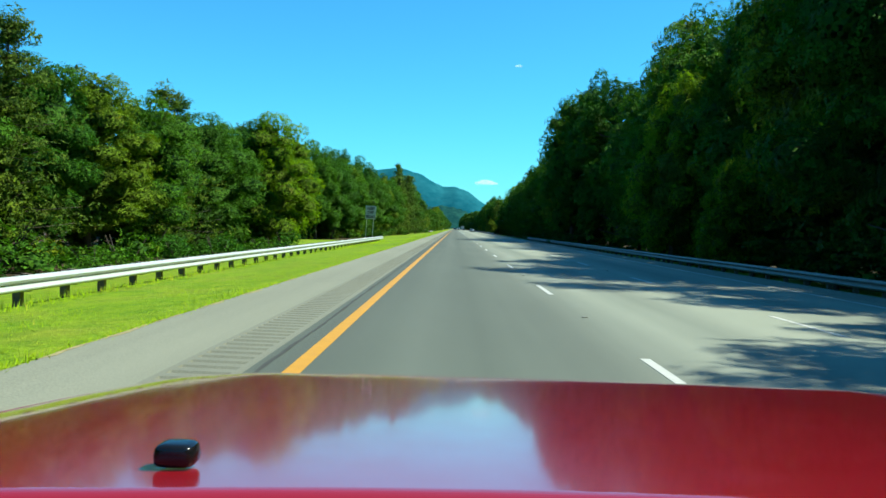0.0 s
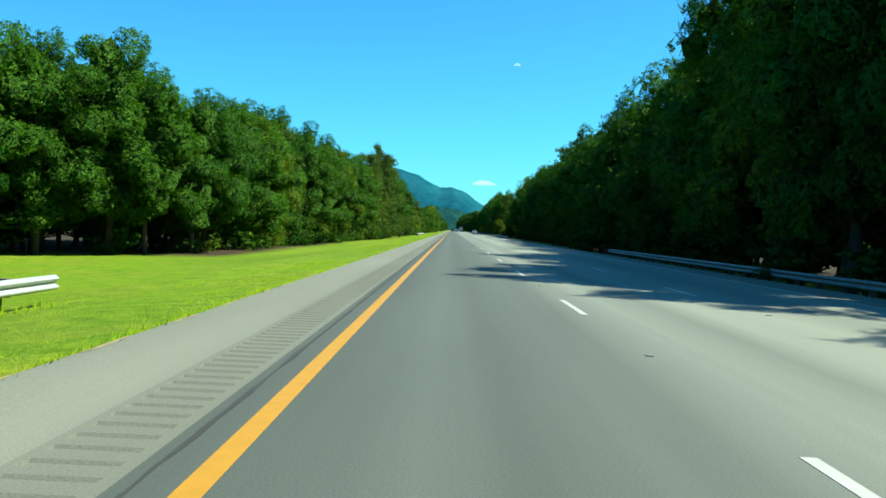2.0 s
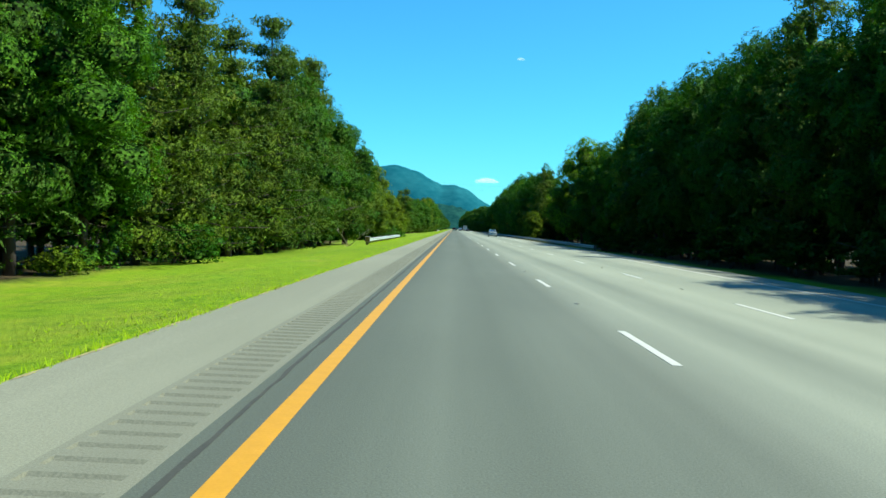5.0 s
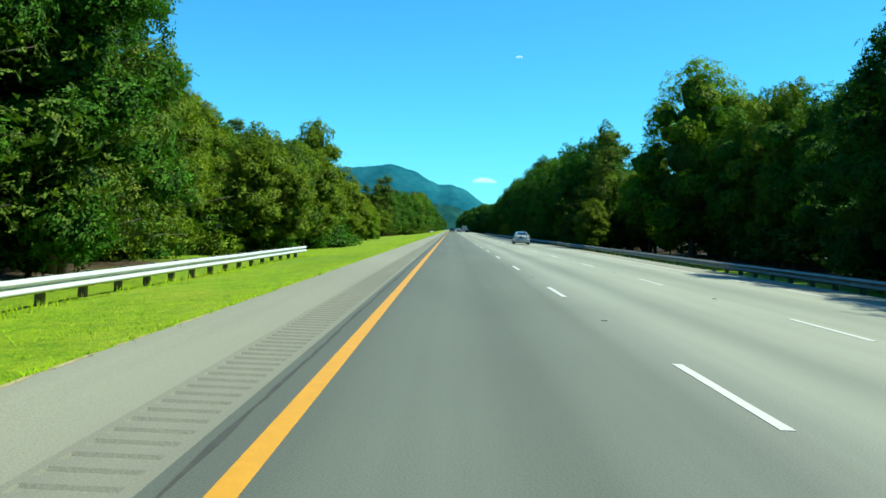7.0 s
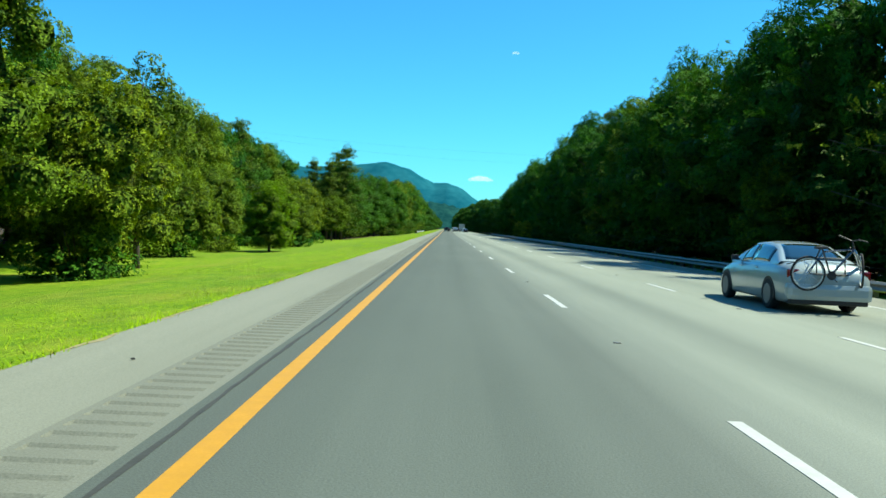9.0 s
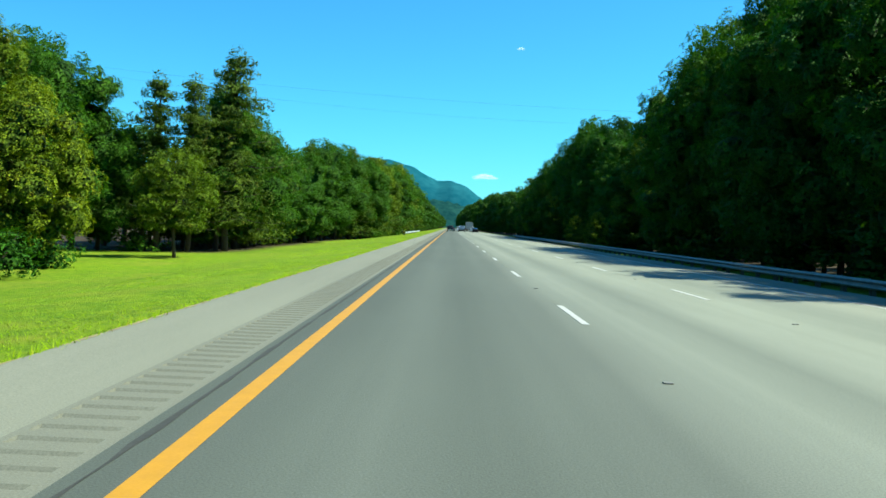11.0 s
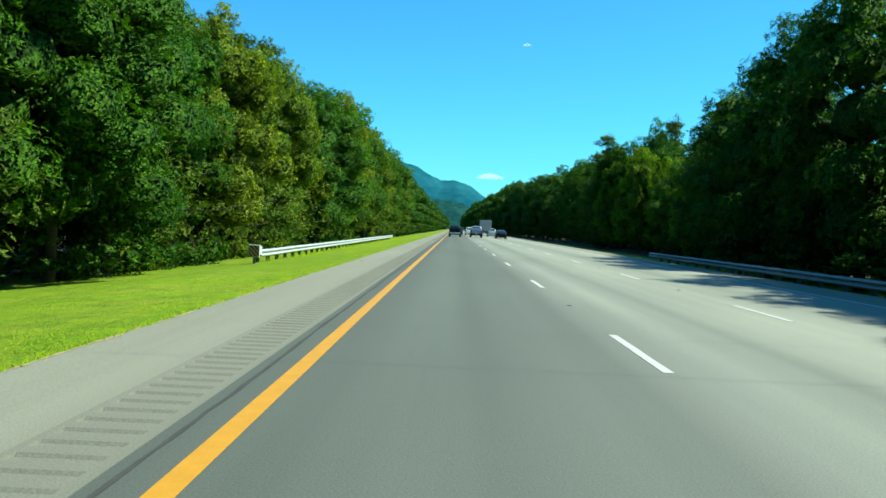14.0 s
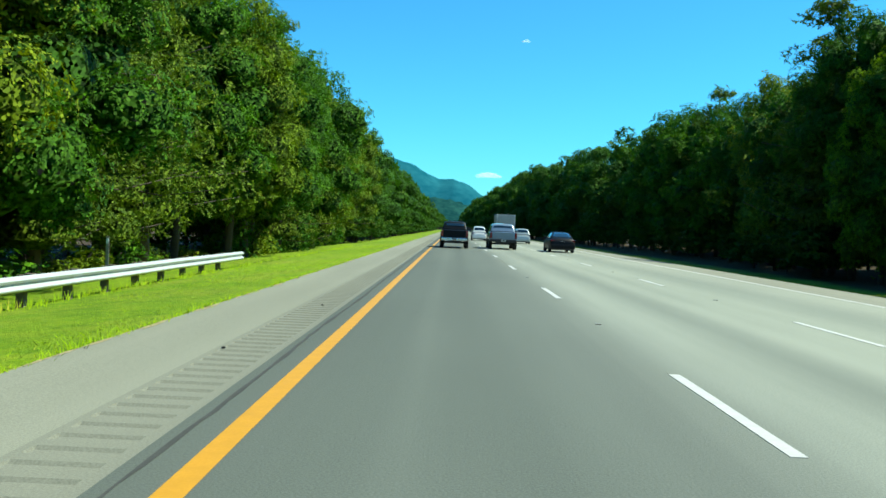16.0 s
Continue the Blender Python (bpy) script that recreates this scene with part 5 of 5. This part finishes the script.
def crash_head(rail, y, top):
    """Striped head and tapered sleeve at a rail's start."""
    bm = bmesh.new()
    box(bm, (0.06, y - 0.25, top - 0.20), (0.46, 0.14, 0.50), 0.02)
    head = part("crash_head", bm, CUSHION, rail, "white steel head with dark diagonal stripes")
    bm = bmesh.new()
    box(bm, (0.06, y - 0.326, top - 0.20), (0.42, 0.012, 0.46), 0.004)
    part("stripe_board", bm, BROWN, head)
    for k in range(5):
        bm = bmesh.new()
        # a slanting band between two parallel lines, cut off at the board's edges
        shape = [(-0.2, -0.22), (0.2, -0.22), (0.2, 0.22), (-0.2, 0.22)]
        for sign, level in ((1, -0.40 + 0.17 * k), (-1, -0.32 + 0.17 * k)):
            kept = []
            for (x0, z0), (x1, z1) in zip(shape, shape[1:] + shape[:1]):
                a, b = sign * (z0 + 1.05 * x0 - level), sign * (z1 + 1.05 * x1 - level)
                if a >= 0:
                    kept.append((x0, z0))
                if a * b < 0:
                    kept.append((x0 + (x1 - x0) * a / (a - b), z0 + (z1 - z0) * a / (a - b)))
            shape = kept
            if not shape:
                break
        if len(shape) < 3:
            bm.free()
            continue
        v = [bm.verts.new((0.06 + x, y - 0.336, top - 0.20 + z)) for x, z in shape]
        bm.faces.new(v)
        w = [bm.verts.new(q.co + Vector((0, 0.006, 0))) for q in v]
        bm.faces.new(w[::-1])
        skin(bm, [v + [v[0]], w + [w[0]]], False)
        part("stripe", bm, DULL_YELLOW, head, "faded yellow diagonal stripe")
    bm = bmesh.new()
    rows = []
    for yy, w, h in ((y - 0.18, 0.22, 0.24), (y + 0.05, 0.17, 0.21), (y + 0.35, 0.10, 0.17), (y + 0.9, 0.06, 0.155)):
        rows.append([bm.verts.new((0.05 + sx * w, yy, top - 0.19 + sz * h)) for sx, sz in ((-1, -1), (1, -1), (1, -0.2), (0.7, 0), (1, 0.2), (1, 1), (-1, 1))])
    skin(bm, rows)
    bmesh.ops.recalc_face_normals(bm, faces=bm.faces)
    part("sleeve", bm, CUSHION, rail, "white tapered steel sleeve")
    bm = bmesh.new()
    box(bm, (0.06, y - 0.2, top - 0.75), (0.10, 0.10, 0.75), 0.01)
    part("end_post", bm, WOOD_POST, rail)


crash_head(rail_b, -1.15, 0.28)
crash_head(rail_c, -1.0, 0.33)


def delineator(m):
    d = thing("delineator_post", "thin grey marker post behind the guardrail", "post", m)
    bm = bmesh.new()
    box(bm, (0, 0, 0.5), (0.08, 0.02, 2.0), 0.006)
    part("post", bm, DULL_STEEL, d)
    bm = bmesh.new()
    box(bm, (0, -0.014, 1.38), (0.06, 0.008, 0.14), 0.003)
    part("reflector", bm, PLATE, d)


delineator(pose(-7.6, 638.0, -0.72))


# ---- overhead wires ----
def utility_pole(m):
    u = thing("utility_pole", "tall brown wooden utility pole within the woods", "utility pole", m, "utility poles")
    bm = bmesh.new()
    tube(bm, [(0, 0, -1.5), (0, 0, 12), (0, 0, 26.5)], [0.2, 0.17, 0.12], 10)
    part("pole", bm, WOOD_POST, u, smooth=True)
    bm = bmesh.new()
    box(bm, (0, 0, 25.6), (0.12, 3.2, 0.14), 0.02)
    part("crossarm", bm, WOOD_POST, u)
    for dy in (-1.4, 0.0, 1.4):
        bm = bmesh.new()
        tube(bm, [(0, dy, 25.66), (0, dy, 25.78), (0, dy, 25.9)], [0.05, 0.06, 0.03], 8)
        part("insulator", bm, GLASS, u)


utility_pole(pose(-66, 552, -1.7))
utility_pole(pose(72, 552, -5.5))
for dy in (-1.4, 1.4):
    bm = bmesh.new()
    tube(bm, [(-66 + 138 * k / 24, 552 + dy, 24.15 - 3.8 * k / 24 - 4.5 * (1 - (2 * k / 24 - 1) ** 2) * (0.7 + 0.15 * dy)) for k in range(25)], 0.007, 5)
    wire = new("overhead_wire", mesh_of(bm, "overhead_wire", BLACK, True))
    tagged(wire, "thin dark overhead wire hung across the road", "wire", "overhead wires")


# ---- small clouds ----
def cloud_material():
    m, n, l, b = material("cloud_white_glow", 1.0, 0, 0)
    b.inputs["Base Color"].default_value = (0.95, 0.96, 0.98, 1)
    # a faint glow is added in place of sunlight scattered inside the cloud
    b.inputs["Emission Color"].default_value = (0.80, 0.93, 1.0, 1)
    b.inputs["Emission Strength"].default_value = 0.3
    b.inputs["Alpha"].default_value = 0.2
    return m


CLOUD = cloud_material()


def cloud(m, puffs):
    bm = bmesh.new()
    for x, z, r in puffs:
        made = bmesh.ops.create_icosphere(bm, subdivisions=3, radius=r)["verts"]
        for v in made:
            v.co *= 1 + 0.18 * noise.noise(v.co * (2.2 / r) + Vector((x, 0, z)))
            v.co.z *= 0.5
            v.co += Vector((x, 0, z))
    ob = new("cloud", mesh_of(bm, "cloud", CLOUD, True))
    ob.matrix_basis = m
    tagged(ob, "small white fair-weather cloud low in the sky", "cloud", kind="structure")


cloud(pose(165, 4700, 262), ((-45, -2, 17), (-22, 2, 22), (0, 5, 26), (24, 3, 22), (44, -1, 15), (60, -3, 9)))


cloud(pose(1706, 4550, 680), ((-30, 0, 18), (-8, 5, 24), (16, 2, 20), (36, -2, 13)))


cloud(pose(322, 4700, 922), ((-12, 0, 9), (0, 3, 12), (13, 0, 8)))


# ---- dead wood and dry grass behind the rail ----
DEAD = plain("bleached_dead_wood", (0.34, 0.31, 0.26), 0.9, 0, 0.25, 6)
STRAW = plain("dry_straw", (0.46, 0.38, 0.24), 0.9, 0, 0.25, 9)


def dead_branches(m):
    """A fallen bare crown: forking limbs, thinner at each fork."""
    t = thing("dead_branches", "bleached bare branches leaning at the wood's edge", "dead wood", m)
    random.seed(41)

    def grow(at, way, long, r, depth):
        tip = at + way * long
        bm = bmesh.new()
        tube(bm, [at, at + way * long * 0.5 + Vector((0, 0, 0.04 * long)), tip], [r, r * 0.75, r * 0.45], 5)
        part("branch" if depth else "limb", bm, DEAD, t, smooth=True)
        if depth < 3:
            for _ in range(3 if depth < 2 else 2):
                turn = Vector((random.uniform(-0.8, 0.8), random.uniform(-0.8, 0.8), random.uniform(-0.45, 0.6)))
                grow(at + way * long * random.uniform(0.45, 1.0), (way + turn).normalized(), long * random.uniform(0.5, 0.72), r * 0.5, depth + 1)
    grow(Vector((0, 0, 0)), Vector((0.75, -0.3, 0.62)).normalized(), 2.0, 0.05, 0)
    grow(Vector((-0.4, 0.6, 0)), Vector((-0.5, -0.2, 0.8)).normalized(), 1.8, 0.045, 0)
    return t


dead_branches(pose(-9.9, 287.5, ground_z(-9.9) + 0.05) @ Matrix.Scale(0.8, 4))


def straw_tuft(m):
    t = thing("dry_grass_tuft", "tuft of tall dry straw beside a crash cushion", "grass tuft", m)
    random.seed(43)
    for _ in range(60):
        bm = bmesh.new()
        a, r, h = random.uniform(0, 6.28), random.uniform(0, 0.2), random.uniform(0.2, 0.62)
        p = Vector((math.cos(a) * r, math.sin(a) * r, -0.05))
        tube(bm, [p, p + Vector((p.x * 0.6, p.y * 0.6, h * 0.6)), p + Vector((p.x * 2.2, p.y * 2.2, h))], [0.004, 0.0035, 0.0015], 3)
        part("straw", bm, STRAW, t)
    return t


straw_tuft(pose(-8.6, 274.8, ground_z(-8.6)))


# ---- stones on the shoulder ----
def build_stones():
    random.seed(3)
    for x, y in ((-1.56, 358.19), (-1.81, 268.63), (-1.30, 263.73), (-0.76, 630.26), (-1.03, 625.23), (-1.22, 490.09), (-1.7, 503.5), (-1.6, 70.3), (-2.0, 571.0)):
        bm = bmesh.new()
        bmesh.ops.create_icosphere(bm, subdivisions=2, radius=0.022)
        for v in bm.verts:
            v.co *= 1 + 0.4 * noise.noise(v.co * 30 + Vector((x, y, 0)))
            v.co.z *= 0.6
        ob = new("stone", mesh_of(bm, "stone", SEAM))
        ob.location = (x, y, 0.012)
        tagged(ob, "small dark stone lying on the shoulder", "stone", "stones on the shoulder")


build_stones()

# ---- road pieces ----
build_dashes()
for model, m in placed.items():
    model.matrix_basis = m
for kind in SHELF.values():
    for model in kind:
        if model not in placed:
            model.matrix_basis = pose(60, -60, 0)
